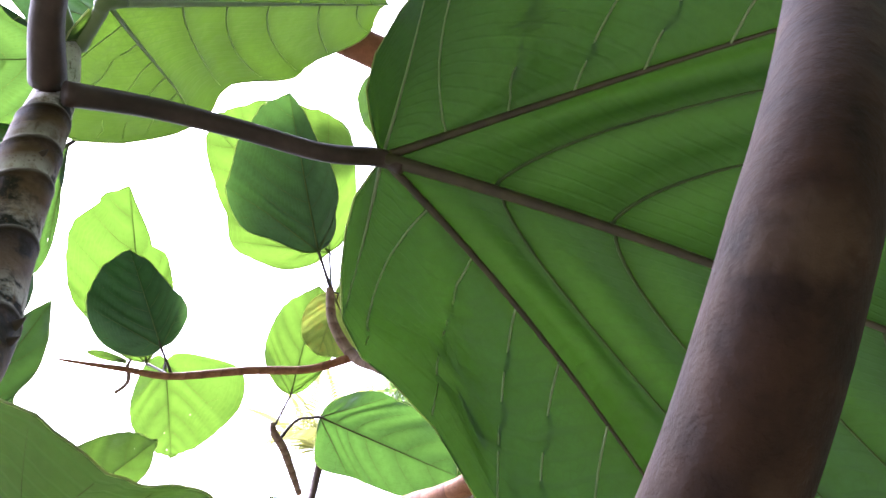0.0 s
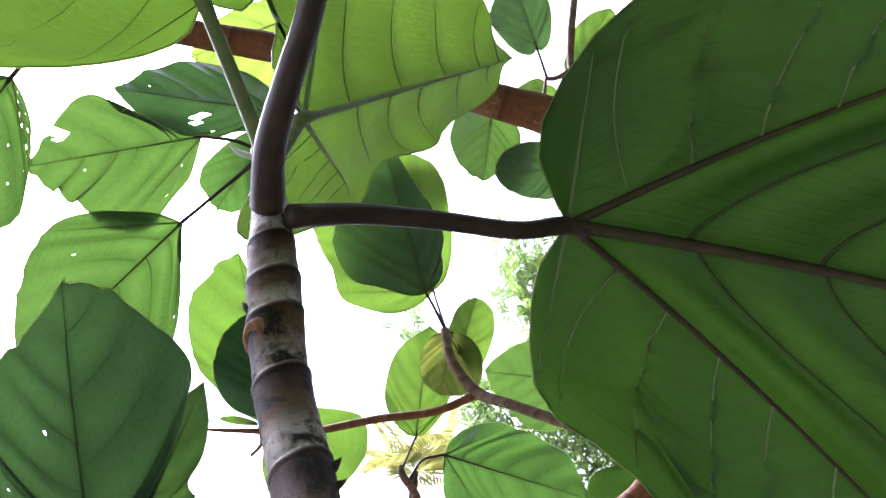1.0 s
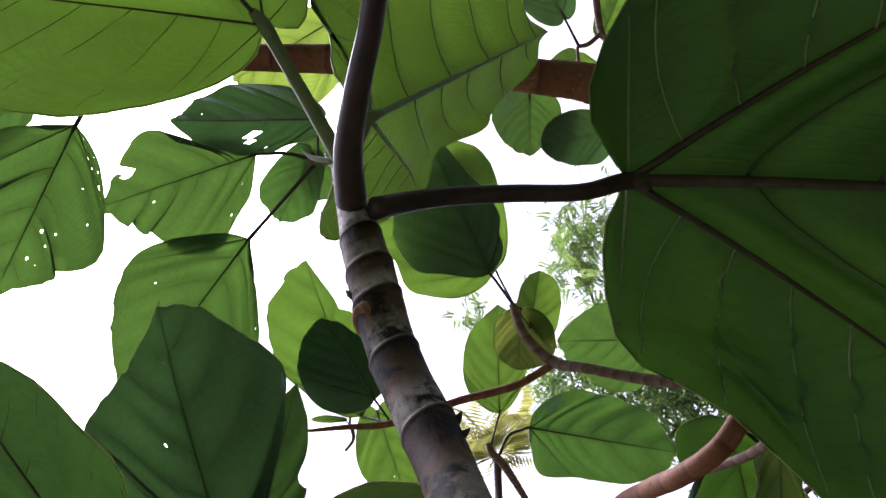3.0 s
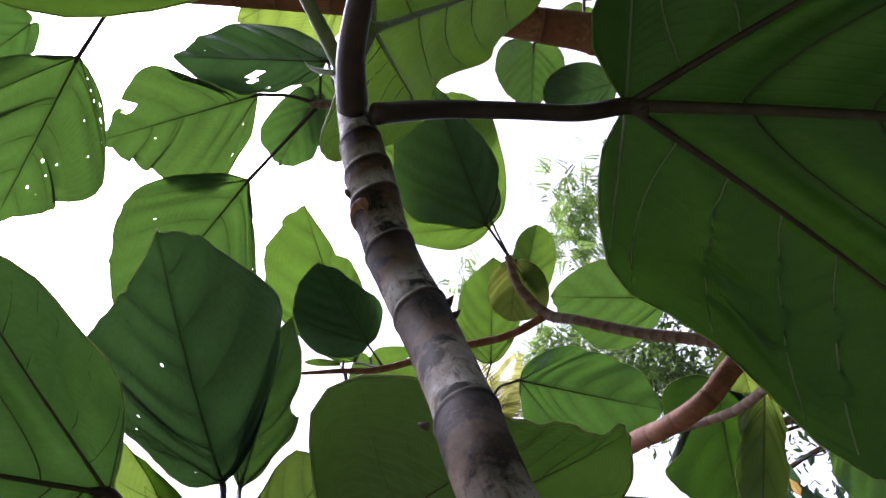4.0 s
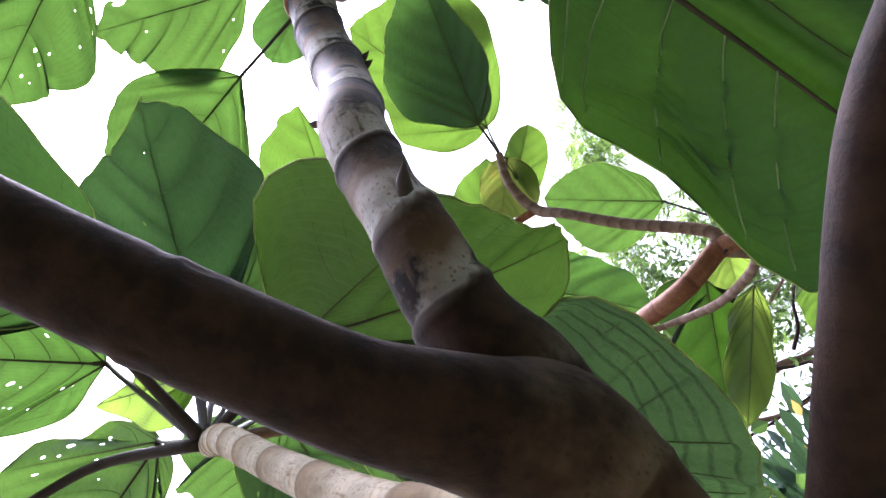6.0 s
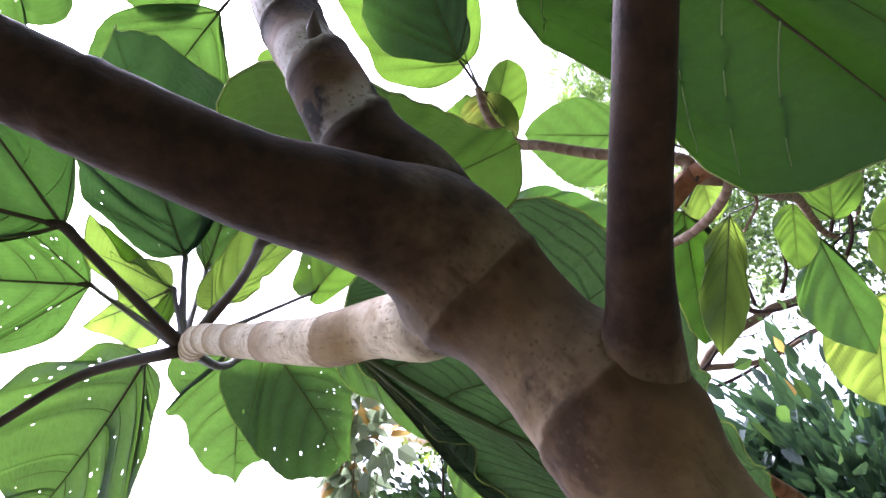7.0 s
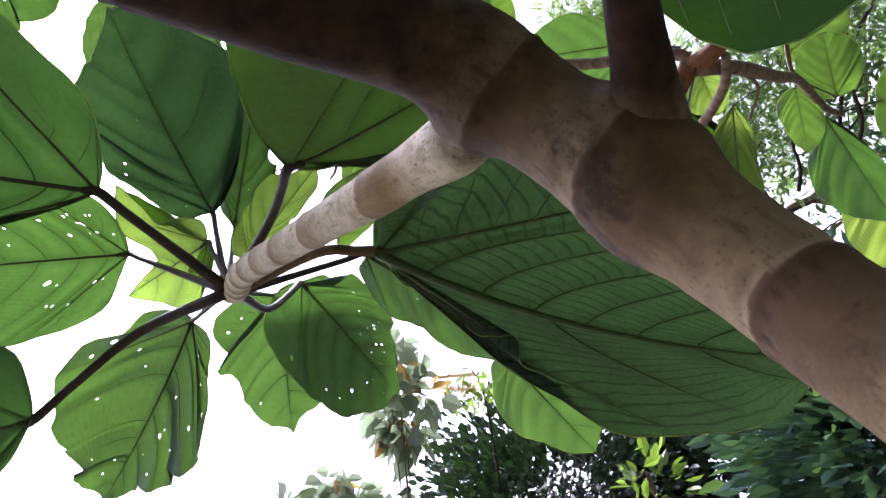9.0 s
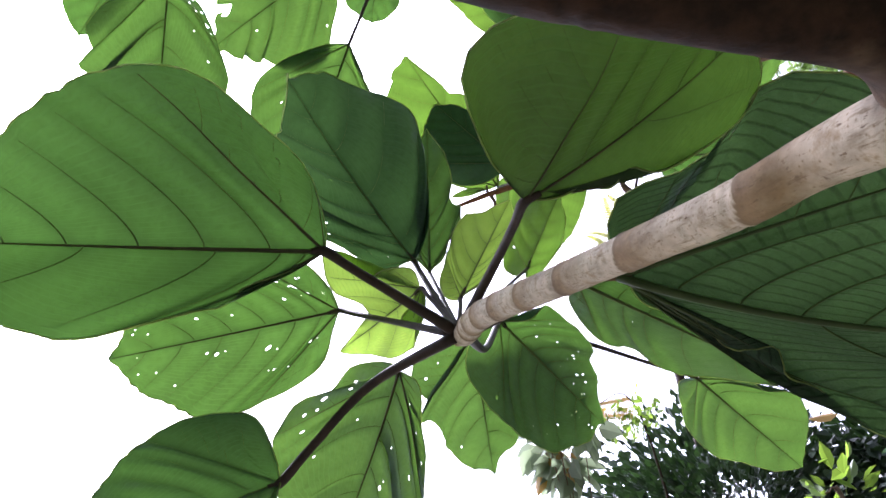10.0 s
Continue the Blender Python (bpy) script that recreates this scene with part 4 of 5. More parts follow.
fig_leaf(fig_tree_behind, (0.136, 0.812, 2.530), (0.104, 0.735, 2.599), (0.069, 0.789, 2.563), (0.157, 0.765, 2.574), LEAF_OLD, root=(0.151, 0.845, 2.488), stalk=0.002, seed=43)
fig_leaf(fig_tree_behind, (0.195, 0.883, 2.579), (0.256, 0.808, 2.634), (0.198, 0.838, 2.625), (0.268, 0.865, 2.603), LEAF_YOUNG, seed=44)
fig_leaf(fig_tree_behind, (0.150, 0.904, 2.569), (0.120, 0.949, 2.566), (0.102, 0.919, 2.585), (0.179, 0.935, 2.573), LEAF_YOUNG, seed=45)
fig_leaf(fig_tree_behind, (-0.208, 0.777, 2.650), (-0.420, 0.811, 2.557), (-0.337, 0.758, 2.617), (-0.301, 0.891, 2.563), LEAF_LIME, seed=46)
fig_leaf(fig_tree_behind, (0.002, 1.202, 2.259), (0.028, 1.169, 2.352), (-0.018, 1.193, 2.306), (0.050, 1.222, 2.297), LEAF_YOUNG, root=(-0.017, 1.156, 2.270), stalk=0.0012, seed=47, laterals=4, droop=0.02, cup=-0.03, shoulder=0.46, sway=0.05, outline=((0.39, 0.35, 0.32, 0.31, 0.34, 0.45, 0.54), (0.52, 0.58, 0.52, 0.49, 0.54, 0.61, 0.62)))
fig_leaf(fig_tree_behind, (-0.081, 1.347, 2.203), (-0.054, 1.217, 2.335), (-0.130, 1.284, 2.257), (-0.021, 1.307, 2.258), LEAF_YOUNG, root=(-0.112, 1.422, 2.192), stalk=0.0018, seed=48, droop=0.00, cup=-0.00, shoulder=0.40, sway=0.05, outline=((0.39, 0.36, 0.34, 0.33, 0.36, 0.43, 0.50), (0.36, 0.28, 0.25, 0.27, 0.32, 0.41, 0.51)))
fig_leaf(fig_tree_behind, (-0.009, 1.177, 2.281), (-0.029, 1.240, 2.206), (-0.057, 1.192, 2.253), (0.040, 1.217, 2.248), LEAF_SPOTTED, root=(-0.017, 1.156, 2.270), stalk=0.0014, seed=49, droop=-0.00, cup=-0.00, shoulder=0.41, sway=0.05, outline=((0.42, 0.42, 0.41, 0.42, 0.45, 0.52, 0.56), (0.45, 0.49, 0.54, 0.59, 0.65, 0.64, 0.60)))
fig_leaf(fig_tree_behind, (-0.308, 1.284, 2.187), (-0.350, 1.054, 2.350), (-0.409, 1.176, 2.207), (-0.277, 1.198, 2.272), LEAF_YOUNG, root=(-0.242, 1.252, 2.142), stalk=0.002, seed=50, nibbles=1, droop=0.01, cup=0.06, shoulder=0.40, sway=0.05, outline=((0.37, 0.32, 0.30, 0.34, 0.40, 0.50, 0.57), (0.32, 0.25, 0.20, 0.18, 0.20, 0.26, 0.31)))
fig_leaf(fig_tree_behind, (-0.263, 1.219, 2.169), (-0.336, 1.124, 2.279), (-0.366, 1.185, 2.167), (-0.252, 1.186, 2.244), LEAF_OLD, root=(-0.244, 1.250, 2.145), stalk=0.002, seed=51, droop=-0.01, cup=-0.00, shoulder=0.39, sway=0.05, outline=((0.45, 0.47, 0.50, 0.53, 0.55, 0.57, 0.59), (0.39, 0.36, 0.36, 0.32, 0.29, 0.34, 0.46)))
fig_leaf(fig_tree_behind, (-0.318, 1.236, 2.149), (-0.369, 1.216, 2.144), (-0.344, 1.229, 2.143), (-0.342, 1.223, 2.153), LEAF_YOUNG, root=(-0.310, 1.244, 2.143), stalk=0.001, seed=52, laterals=3)
fig_leaf(fig_tree_behind, (-0.294, 1.315, 2.217), (-0.265, 1.427, 2.108), (-0.340, 1.362, 2.154), (-0.175, 1.369, 2.247), LEAF_YOUNG, root=(-0.284, 1.303, 2.185), stalk=0.0018, seed=53, holes=3)
fig_leaf(fig_tree_behind, (0.247, 1.398, 2.354), (0.034, 1.323, 2.321), (0.144, 1.446, 2.280), (0.174, 1.317, 2.378), LEAF, root=(0.315, 1.381, 2.292), stalk=0.002, seed=54, droop=-0.02, cup=-0.03, shoulder=0.42, sway=0.05, outline=((0.39, 0.41, 0.43, 0.44, 0.45, 0.46, 0.53), (0.35, 0.30, 0.26, 0.28, 0.35, 0.42, 0.53)))
fig_leaf(fig_tree_behind, (-0.044, 1.442, 2.231), (0.207, 1.525, 2.195), (0.039, 1.502, 2.156), (0.075, 1.459, 2.307), LEAF, root=(-0.104, 1.445, 2.178), bend=(-0.01, 0, 0.015), stalk=0.0026, vein=VEIN_DARK, seed=55, droop=0.02, cup=-0.03, shoulder=0.43, sway=0.05, outline=((0.39, 0.40, 0.30, 0.26, 0.30, 0.40, 0.54), (0.40, 0.38, 0.36, 0.35, 0.38, 0.47, 0.54)))
fig_leaf(fig_tree_behind, (0.302, 1.472, 2.220), (0.328, 1.713, 2.074), (0.240, 1.576, 2.162), (0.397, 1.573, 2.184), LEAF_THICK, root=(0.292, 1.148, 2.011), stalk=0.002, seed=56, droop=-0.02, cup=0.00, shoulder=0.43, sway=0.05, outline=((0.44, 0.46, 0.37, 0.26, 0.47, 0.51, 0.50), (0.34, 0.27, 0.22, 0.31, 0.38, 0.47, 0.54)))
fig_leaf(fig_tree_behind, (0.374, 1.438, 2.174), (0.344, 1.639, 2.008), (0.328, 1.523, 2.119), (0.396, 1.522, 2.106), LEAF_LIME, root=(0.436, 1.373, 2.154), stalk=0.0014, seed=57, droop=0.01, cup=-0.01, shoulder=0.40, sway=0.05, outline=((0.32, 0.23, 0.16, 0.14, 0.18, 0.28, 0.43), (0.30, 0.19, 0.14, 0.13, 0.16, 0.26, 0.42)))
fig_leaf(fig_tree_behind, (0.330, 1.358, 2.192), (0.345, 1.422, 2.148), (0.291, 1.401, 2.179), (0.369, 1.389, 2.181), LEAF_LIME, root=(0.327, 1.204, 2.064), stalk=0.0014, seed=58)
fig_leaf(fig_tree_behind, (0.598, 1.638, 2.294), (0.599, 1.551, 2.391), (0.539, 1.613, 2.342), (0.656, 1.594, 2.325), LEAF_YOUNG, root=(0.500, 1.487, 2.237), stalk=0.0014, seed=59, droop=0.00, cup=-0.00, shoulder=0.40, sway=0.05, outline=((0.42, 0.44, 0.44, 0.47, 0.52, 0.58, 0.60), (0.42, 0.43, 0.43, 0.45, 0.49, 0.53, 0.56)))
fig_leaf(fig_tree_behind, (0.686, 1.701, 2.305), (0.841, 1.689, 2.247), (0.769, 1.637, 2.349), (0.727, 1.756, 2.213), LEAF_YOUNG, root=(0.592, 1.667, 2.276), stalk=0.0016, seed=60, droop=-0.00, cup=-0.00, shoulder=0.40, sway=0.05, outline=((0.46, 0.51, 0.55, 0.55, 0.55, 0.55, 0.57), (0.46, 0.52, 0.55, 0.56, 0.56, 0.57, 0.58)))
fig_leaf(fig_tree_behind, (0.565, 1.649, 2.265), (0.640, 1.777, 2.064), (0.515, 1.729, 2.174), (0.633, 1.704, 2.202), LEAF, root=(0.521, 1.530, 2.259), stalk=0.0016, seed=61, droop=0.01, cup=0.00, shoulder=0.40, sway=0.05, outline=((0.35, 0.30, 0.32, 0.34, 0.38, 0.44, 0.51), (0.29, 0.19, 0.15, 0.17, 0.23, 0.35, 0.47)))
fig_leaf(fig_tree_behind, (0.684, 1.810, 2.213), (0.692, 1.980, 2.050), (0.586, 1.903, 2.168), (0.780, 1.887, 2.163), LEAF_LIME, seed=62, droop=-0.01, cup=-0.03, shoulder=0.41, sway=0.05, outline=((0.41, 0.41, 0.42, 0.45, 0.48, 0.52, 0.56), (0.42, 0.41, 0.40, 0.40, 0.42, 0.45, 0.52)))
fig_leaf(fig_tree_behind, (0.517, 1.574, 2.292), (0.518, 1.670, 2.201), (0.479, 1.617, 2.260), (0.553, 1.605, 2.248), LEAF_YOUNG, root=(0.502, 1.487, 2.236), stalk=0.0012, seed=63, droop=-0.00, cup=-0.00, shoulder=0.40, sway=0.05, outline=((0.40, 0.37, 0.33, 0.29, 0.28, 0.35, 0.47), (0.36, 0.30, 0.25, 0.28, 0.35, 0.43, 0.52)))
fig_leaf(fig_tree_behind, (0.548, 1.635, 2.440), (0.671, 1.578, 2.457), (0.589, 1.589, 2.476), (0.627, 1.634, 2.415), LEAF_YOUNG, root=(0.500, 1.494, 2.244), stalk=0.0012, seed=64)
leaf_scar(fig_tree_behind, (0.075, 0.786, 2.326), (0.037, -0.499, -0.866), 0.009)
leaf_scar(fig_tree_behind, (0.136, 0.808, 2.327), (-0.021, -0.514, -0.857), 0.009)

# ---- far plants ----
def leaf_spray(name, places, size, material, parent, seed, jitter=0.5, hang=0.3, slim=0.45):
    """Many small folded leaves at the given places, in one mesh."""
    rng = np.random.default_rng(seed)
    places = np.asarray(places, float)
    n = len(places)
    way = rng.normal(size=(n, 3))
    way[:, 2] -= hang
    way /= np.linalg.norm(way, axis=1)[:, None]
    side = np.cross(way, rng.normal(size=(n, 3)))
    side /= np.linalg.norm(side, axis=1)[:, None]
    fold = np.cross(way, side)
    long = size * rng.uniform(1 - jitter, 1 + jitter, n)[:, None]
    wide = long * slim * 0.5
    verts = np.stack([places, places + way * long * 0.28 + side * wide * 0.85 + fold * wide * 0.3, places + way * long * 0.62 + side * wide * 0.8 + fold * wide * 0.3, places + way * long,
                      places + way * long * 0.62 - side * wide * 0.8 + fold * wide * 0.3, places + way * long * 0.28 - side * wide * 0.85 + fold * wide * 0.3], 1).reshape(-1, 3)
    faces = []
    for i in range(0, 6 * n, 6):
        faces += [(i, i + 1, i + 2, i + 3), (i, i + 3, i + 4, i + 5)]
    ob = finish(name, verts, faces, material, parent, smooth=False)
    return tagged(ob, kind="stuff")


def ball(centre, radii, n, seed, shell=0.35):
    """Places in a lumpy ellipsoid, denser towards its skin."""
    rng = np.random.default_rng(seed)
    way = rng.normal(size=(n, 3))
    way /= np.linalg.norm(way, axis=1)[:, None]
    r = rng.uniform(shell, 1.0, n) ** 0.6
    lump = 1 + 0.16 * np.sin(7 * way[:, 0] + seed) * np.cos(6 * way[:, 2] + 2 * seed) + 0.1 * np.sin(13 * way[:, 1])
    return np.array(centre) + way * (r * lump)[:, None] * np.array(radii)


def small_leaf(name, face, glow, part_through=0.4, gloss=0.4):
    mat, n, l = shader(name)
    chance = n.new("ShaderNodeNewGeometry").outputs["Random Per Island"]
    bsdf = n["Principled BSDF"]
    l.new(mixed(n, l, chance, tuple(0.6 * c for c in face), tuple(1.3 * c for c in face)), bsdf.inputs["Base Color"])
    bsdf.inputs["Roughness"].default_value = gloss
    lit = n.new("ShaderNodeBsdfTranslucent")
    l.new(mixed(n, l, chance, tuple(0.6 * c for c in glow), tuple(1.3 * c for c in glow)), lit.inputs[0])
    both = n.new("ShaderNodeMixShader")
    both.inputs[0].default_value = part_through
    l.new(bsdf.outputs[0], both.inputs[1])
    l.new(lit.outputs[0], both.inputs[2])
    l.new(both.outputs[0], n["Material Output"].inputs[0])
    return mat


LAUREL = small_leaf("laurel_leaf", (0.06, 0.11, 0.085), (0.08, 0.165, 0.05), 0.25, 0.25)
LAUREL_FRESH = small_leaf("fresh_laurel_leaf", (0.07, 0.14, 0.05), (0.10, 0.19, 0.03), 0.3, 0.3)
DARK_SHRUB = small_leaf("dark_shrub_leaf", (0.035, 0.06, 0.035), (0.03, 0.07, 0.012), 0.2)
FEATHER = small_leaf("feather_leaf", (0.10, 0.17, 0.05), (0.30, 0.46, 0.10), 0.5, 0.6)
FEATHER_DARK = small_leaf("fine_leaf", (0.08, 0.13, 0.05), (0.16, 0.27, 0.06), 0.45, 0.6)
PALE = small_leaf("pale_leaf", (0.26, 0.31, 0.22), (0.34, 0.42, 0.24), 0.4, 0.5)
RUST = small_leaf("rusty_leaf", (0.33, 0.20, 0.06), (0.5, 0.32, 0.08), 0.45, 0.6)
LIME = small_leaf("lime_leaf", (0.10, 0.17, 0.03), (0.26, 0.42, 0.04), 0.5)
PALM = small_leaf("palm_leaflet", (0.14, 0.17, 0.05), (0.50, 0.50, 0.12), 0.5)


def shrub(label, centre, radii, n, size, leaves, seed, slim=0.45, stems=3):
    """A dense shrub that stands on the ground: stems and a crown of leaves."""
    ob = tagged(new("shrub"), label, "shrub")
    dice = random.Random(seed)
    c = np.array(centre, float)
    for i in range(stems):
        foot = (c[0] + dice.uniform(-0.2, 0.2), c[1] + dice.uniform(-0.2, 0.2))
        top = c + np.array((dice.uniform(-0.4, 0.4) * radii[0], dice.uniform(-0.4, 0.4) * radii[1], dice.uniform(0.2, 0.6) * radii[2]))
        rod("stem", [(*foot, 0.0, 0.02), ((foot[0] + c[0]) / 2, (foot[1] + c[1]) / 2, c[2] * 0.5, 0.014), (*c, 0.008), (*top, 0.003)], BARK_GREY, ob, 8, 4)
    r = np.array(radii)
    lumps = [ball(c, radii, int(0.62 * n), seed)]
    for i in range(7):
        way = np.array([dice.gauss(0, 1) for _ in range(3)])
        lumps.append(ball(c + way / np.linalg.norm(way) * r * 0.72, r * dice.uniform(0.28, 0.42), int(0.05 * n), seed + 20 + i, 0.2))
    for i in range(6):  # leafy down to the ground
        z = 0.25 + (c[2] - 0.4 * r[2]) * i / 6
        lumps.append(ball((c[0] + dice.uniform(-0.3, 0.3) * r[0], c[1] + dice.uniform(-0.3, 0.3) * r[1], z), (r[0] * dice.uniform(0.6, 0.9), r[1] * dice.uniform(0.6, 0.9), 0.3), int(0.09 * n), seed + 40 + i, 0.2))
    leaf_spray("crown", np.concatenate(lumps), size, leaves, ob, seed, slim=slim)
    return ob


laurel = shrub("dense glossy dark green laurel shrub", (1.075, 3.324, 1.970), (0.80, 0.7, 0.80), 9000, 0.095, LAUREL, 71, 0.46)
leaf_spray("fresh_leaves", ball((1.0, 3.25, 2.05), (0.85, 0.72, 0.86), 300, 171, 0.7), 0.085, LAUREL_FRESH, laurel, 171, slim=0.5)
leaf_spray("yellow_leaves", ball((1.0, 3.25, 2.05), (0.85, 0.72, 0.86), 26, 172, 0.8), 0.09, RUST, laurel, 172, slim=0.5)
shrub("dark small-leaved shrub against the sky", (-0.684, 5.135, 2.337), (1.0, 0.8, 0.95), 15000, 0.06, DARK_SHRUB, 72, 0.7)
shrub("dark small-leaved shrub against the sky", (0.439, 5.379, 2.484), (0.8, 0.7, 0.7), 8000, 0.06, DARK_SHRUB, 73, 0.7)
shrub("low lime green shrub", (-0.064, 4.192, 2.272), (0.22, 0.2, 0.24), 60, 0.10, LIME, 74)

sapling = tagged(new("sapling"), "thin sapling with pale green and rusty leaf clusters", "tree")
rod("trunk", [(-1.416, 4.528, 0.0, 0.014), (-1.416, 4.528, 1.530, 0.008), (-1.369, 4.234, 2.840, 0.003)], BARK_GREY, sapling, 8, 5)
for place, n, seed in (((-1.772, 4.154, 2.590), 60, 1), ((-2.018, 4.070, 2.434), 40, 2), ((-1.504, 4.331, 2.430), 46, 3), ((-1.340, 3.965, 3.205), 50, 4), ((-1.309, 4.057, 3.047), 50, 8), ((-1.193, 4.124, 2.980), 44, 9), ((-1.320, 4.166, 2.790), 30, 10), ((-1.369, 4.234, 2.860), 50, 5), ((-1.688, 4.231, 2.485), 34, 6), ((-1.426, 4.176, 2.942), 40, 7)):
    rod("twig", [(-1.416, 4.528, 1.530, 0.005), (place[0], place[1], place[2] - 0.15, 0.003), (*place, 0.0015)], BARK_GREY, sapling, 6, 4)
    leaf_spray("leaves", ball(place, (0.11, 0.10, 0.13), n // 2, seed, 0.05), 0.135, PALE, sapling, seed, jitter=0.3, hang=0.9, slim=0.75)
    leaf_spray("rusty_leaves", ball(place, (0.09, 0.1, 0.12), n // 8, seed + 9, 0.1), 0.11, RUST, sapling, seed + 9, jitter=0.3, hang=1.0, slim=0.7)

feather_tree = tagged(new("feather_leaved_tree"), "tall airy tree with fine feathery light green leaves", "tree")


def feather_cluster(place, radii, n, seed):
    """Fronds with two rows of leaflets each, joined into one cluster of the crown."""
    rng = np.random.default_rng(seed)
    verts, faces = [], []
    for c in np.array(place) + rng.normal(size=(n, 3)) * np.array(radii) * 0.5:
        way = rng.normal(size=3)
        way[2] -= 0.4
        way /= np.linalg.norm(way)
        side = np.cross(way, rng.normal(size=3))
        side /= np.linalg.norm(side)
        long = rng.uniform(0.14, 0.28)
        for i in range(11):
            p = c + way * long * i / 11 + np.array((0, 0, -0.05 * (i / 11) ** 2))
            for s in (1, -1):
                tip = p + (side * s * 0.8 + way * 0.5) * 0.06 * (1.1 - i / 16)
                q = len(verts)
                mid = (p + tip) / 2
                verts += [p, mid + way * 0.011, tip, mid - way * 0.011]
                faces.append((q, q + 1, q + 2, q + 3))
    return tagged(finish("crown", verts, faces, FEATHER, feather_tree, smooth=False), kind="stuff")


for place, radii, n, seed in (((0.017, 5.816, 7.163), (0.35, 0.4, 0.55), 46, 5),
                              ((-1.150, 6.023, 6.810), (0.20, 0.4, 0.15), 10, 6),
                              ((-0.352, 6.589, 6.278), (0.39, 0.4, 0.22), 26, 7),
                              ((0.521, 6.816, 5.974), (0.61, 0.4, 0.39), 60, 8),
                              ((0.196, 6.335, 6.539), (0.39, 0.4, 0.55), 46, 9),
                              ((1.392, 6.313, 6.426), (0.44, 0.4, 0.61), 50, 10),
                              ((2.497, 5.865, 6.549), (0.77, 0.4, 0.55), 60, 11),
                              ((2.674, 6.337, 5.917), (0.55, 0.4, 0.55), 40, 12),
                              ((0.200, 5.504, 7.353), (0.39, 0.4, 0.28), 24, 13),
                              ((1.535, 6.699, 5.904), (0.33, 0.4, 0.44), 20, 14),
                              ((0.978, 6.120, 6.665), (0.44, 0.4, 0.22), 24, 15),
                              ((1.771, 5.845, 6.828), (0.44, 0.4, 0.33), 26, 16)):
    feather_cluster(place, radii, int(4.2 * n), seed)
rod("trunk", [(0.654, 7.671, 0.0, 0.16), (0.654, 7.671, 3.854, 0.090), (0.863, 7.171, 4.941, 0.050), (1.448, 6.876, 5.306, 0.045), (1.711, 6.787, 5.358, 0.040)], BARK_GREY, feather_tree, 10, 6)
rod("limb", [(1.448, 6.876, 5.306, 0.034), (1.314, 6.799, 5.466, 0.023), (1.392, 6.313, 6.426, 0.012)], BARK_GREY, feather_tree, 7, 5)
rod("limb", [(1.711, 6.787, 5.358, 0.034), (2.202, 6.465, 5.631, 0.023), (2.497, 5.865, 6.549, 0.012)], BARK_GREY, feather_tree, 7, 5)
rod("limb", [(0.863, 7.171, 4.941, 0.034), (1.404, 7.097, 4.941, 0.027), (1.865, 6.906, 5.102, 0.019), (2.295, 6.708, 5.222, 0.012)], BARK_GREY, feather_tree, 7, 5)
rod("limb", [(1.711, 6.787, 5.358, 0.034), (2.108, 6.794, 5.177, 0.023), (2.641, 6.585, 5.219, 0.012)], BARK_GREY, feather_tree, 7, 5)
rod("limb", [(1.314, 6.799, 5.466, 0.034), (0.902, 6.642, 5.951, 0.027), (0.196, 6.335, 6.539, 0.019), (0.017, 5.816, 7.163, 0.012)], BARK_GREY, feather_tree, 7, 5)
dice = random.Random(77)
for root, way, long in (((0.69, 5.67, 3.95), (0.66, -0.24, 0.24), 0.9), ((0.667, 5.611, 4.062), (0.48, -0.26, 0.33), 0.6), ((1.11, 5.33, 4.43), (-0.05, -0.13, 0.2), 0.7), ((1.14, 5.35, 4.39), (-0.18, -0.03, 0.1), 0.5),
                        ((1.14, 5.35, 4.39), (0.23, -0.04, 0.0), 0.6), ((1.63, 5.0, 4.73), (0.11, -0.47, 0.51), 0.9), ((1.72, 5.06, 4.61), (0.15, -0.51, 0.56), 1.0), ((1.87, 4.55, 5.17), (0.26, -0.26, 0.15), 0.6),
                        ((1.45, 5.2, 4.6), (0.3, 0.0, 0.25), 0.7), ((1.3, 5.3, 4.5), (0.1, -0.3, 0.5), 0.9), ((1.74, 4.54, 5.24), (0.1, -0.2, 0.3), 0.5)):
    way = np.array(way) / np.linalg.norm(way)
    run, p = [], np.array(root)
    for i in range(6):
        run.append((*p, 0.016 - 0.0024 * i))
        if i in (2, 3, 4):  # side twigs
            off = way + np.array([dice.uniform(-0.8, 0.8) for _ in range(3)])
            rod("twig", [(*p, 0.007), (*(p + off * 0.13), 0.005), (*(p + off * 0.24 + np.array((0, 0, 0.04))), 0.002)], BARK_DARK, feather_tree, 5, 3)
        p = p + (way + np.array([dice.uniform(-0.25, 0.25) for _ in range(3)])) * long / 5
    rod("limb", run, BARK_DARK, feather_tree, 6, 3)
leaf_spray("crown", np.concatenate([ball(p, (0.55, 0.4, 0.5), 110, 90 + i, 0.1) for i, p in enumerate(((1.688, 6.440, 4.327), (2.130, 6.185, 4.566), (2.416, 5.764, 5.066), (1.369, 6.567, 4.208), (2.124, 5.736, 5.259)))]), 0.10, LAUREL, feather_tree, 91)
leaf_spray("crown", np.concatenate([ball(p, (0.7, 0.6, 0.7), 850, 120 + i, 0.05) for i, p in enumerate(((1.292, 5.086, 5.545), (1.811, 4.881, 5.602), (2.236, 4.835, 5.469), (2.130, 5.565, 4.585), (1.283, 5.506, 5.031), (1.823, 5.188, 5.252)))]), 0.062, FEATHER_DARK, feather_tree, 92)
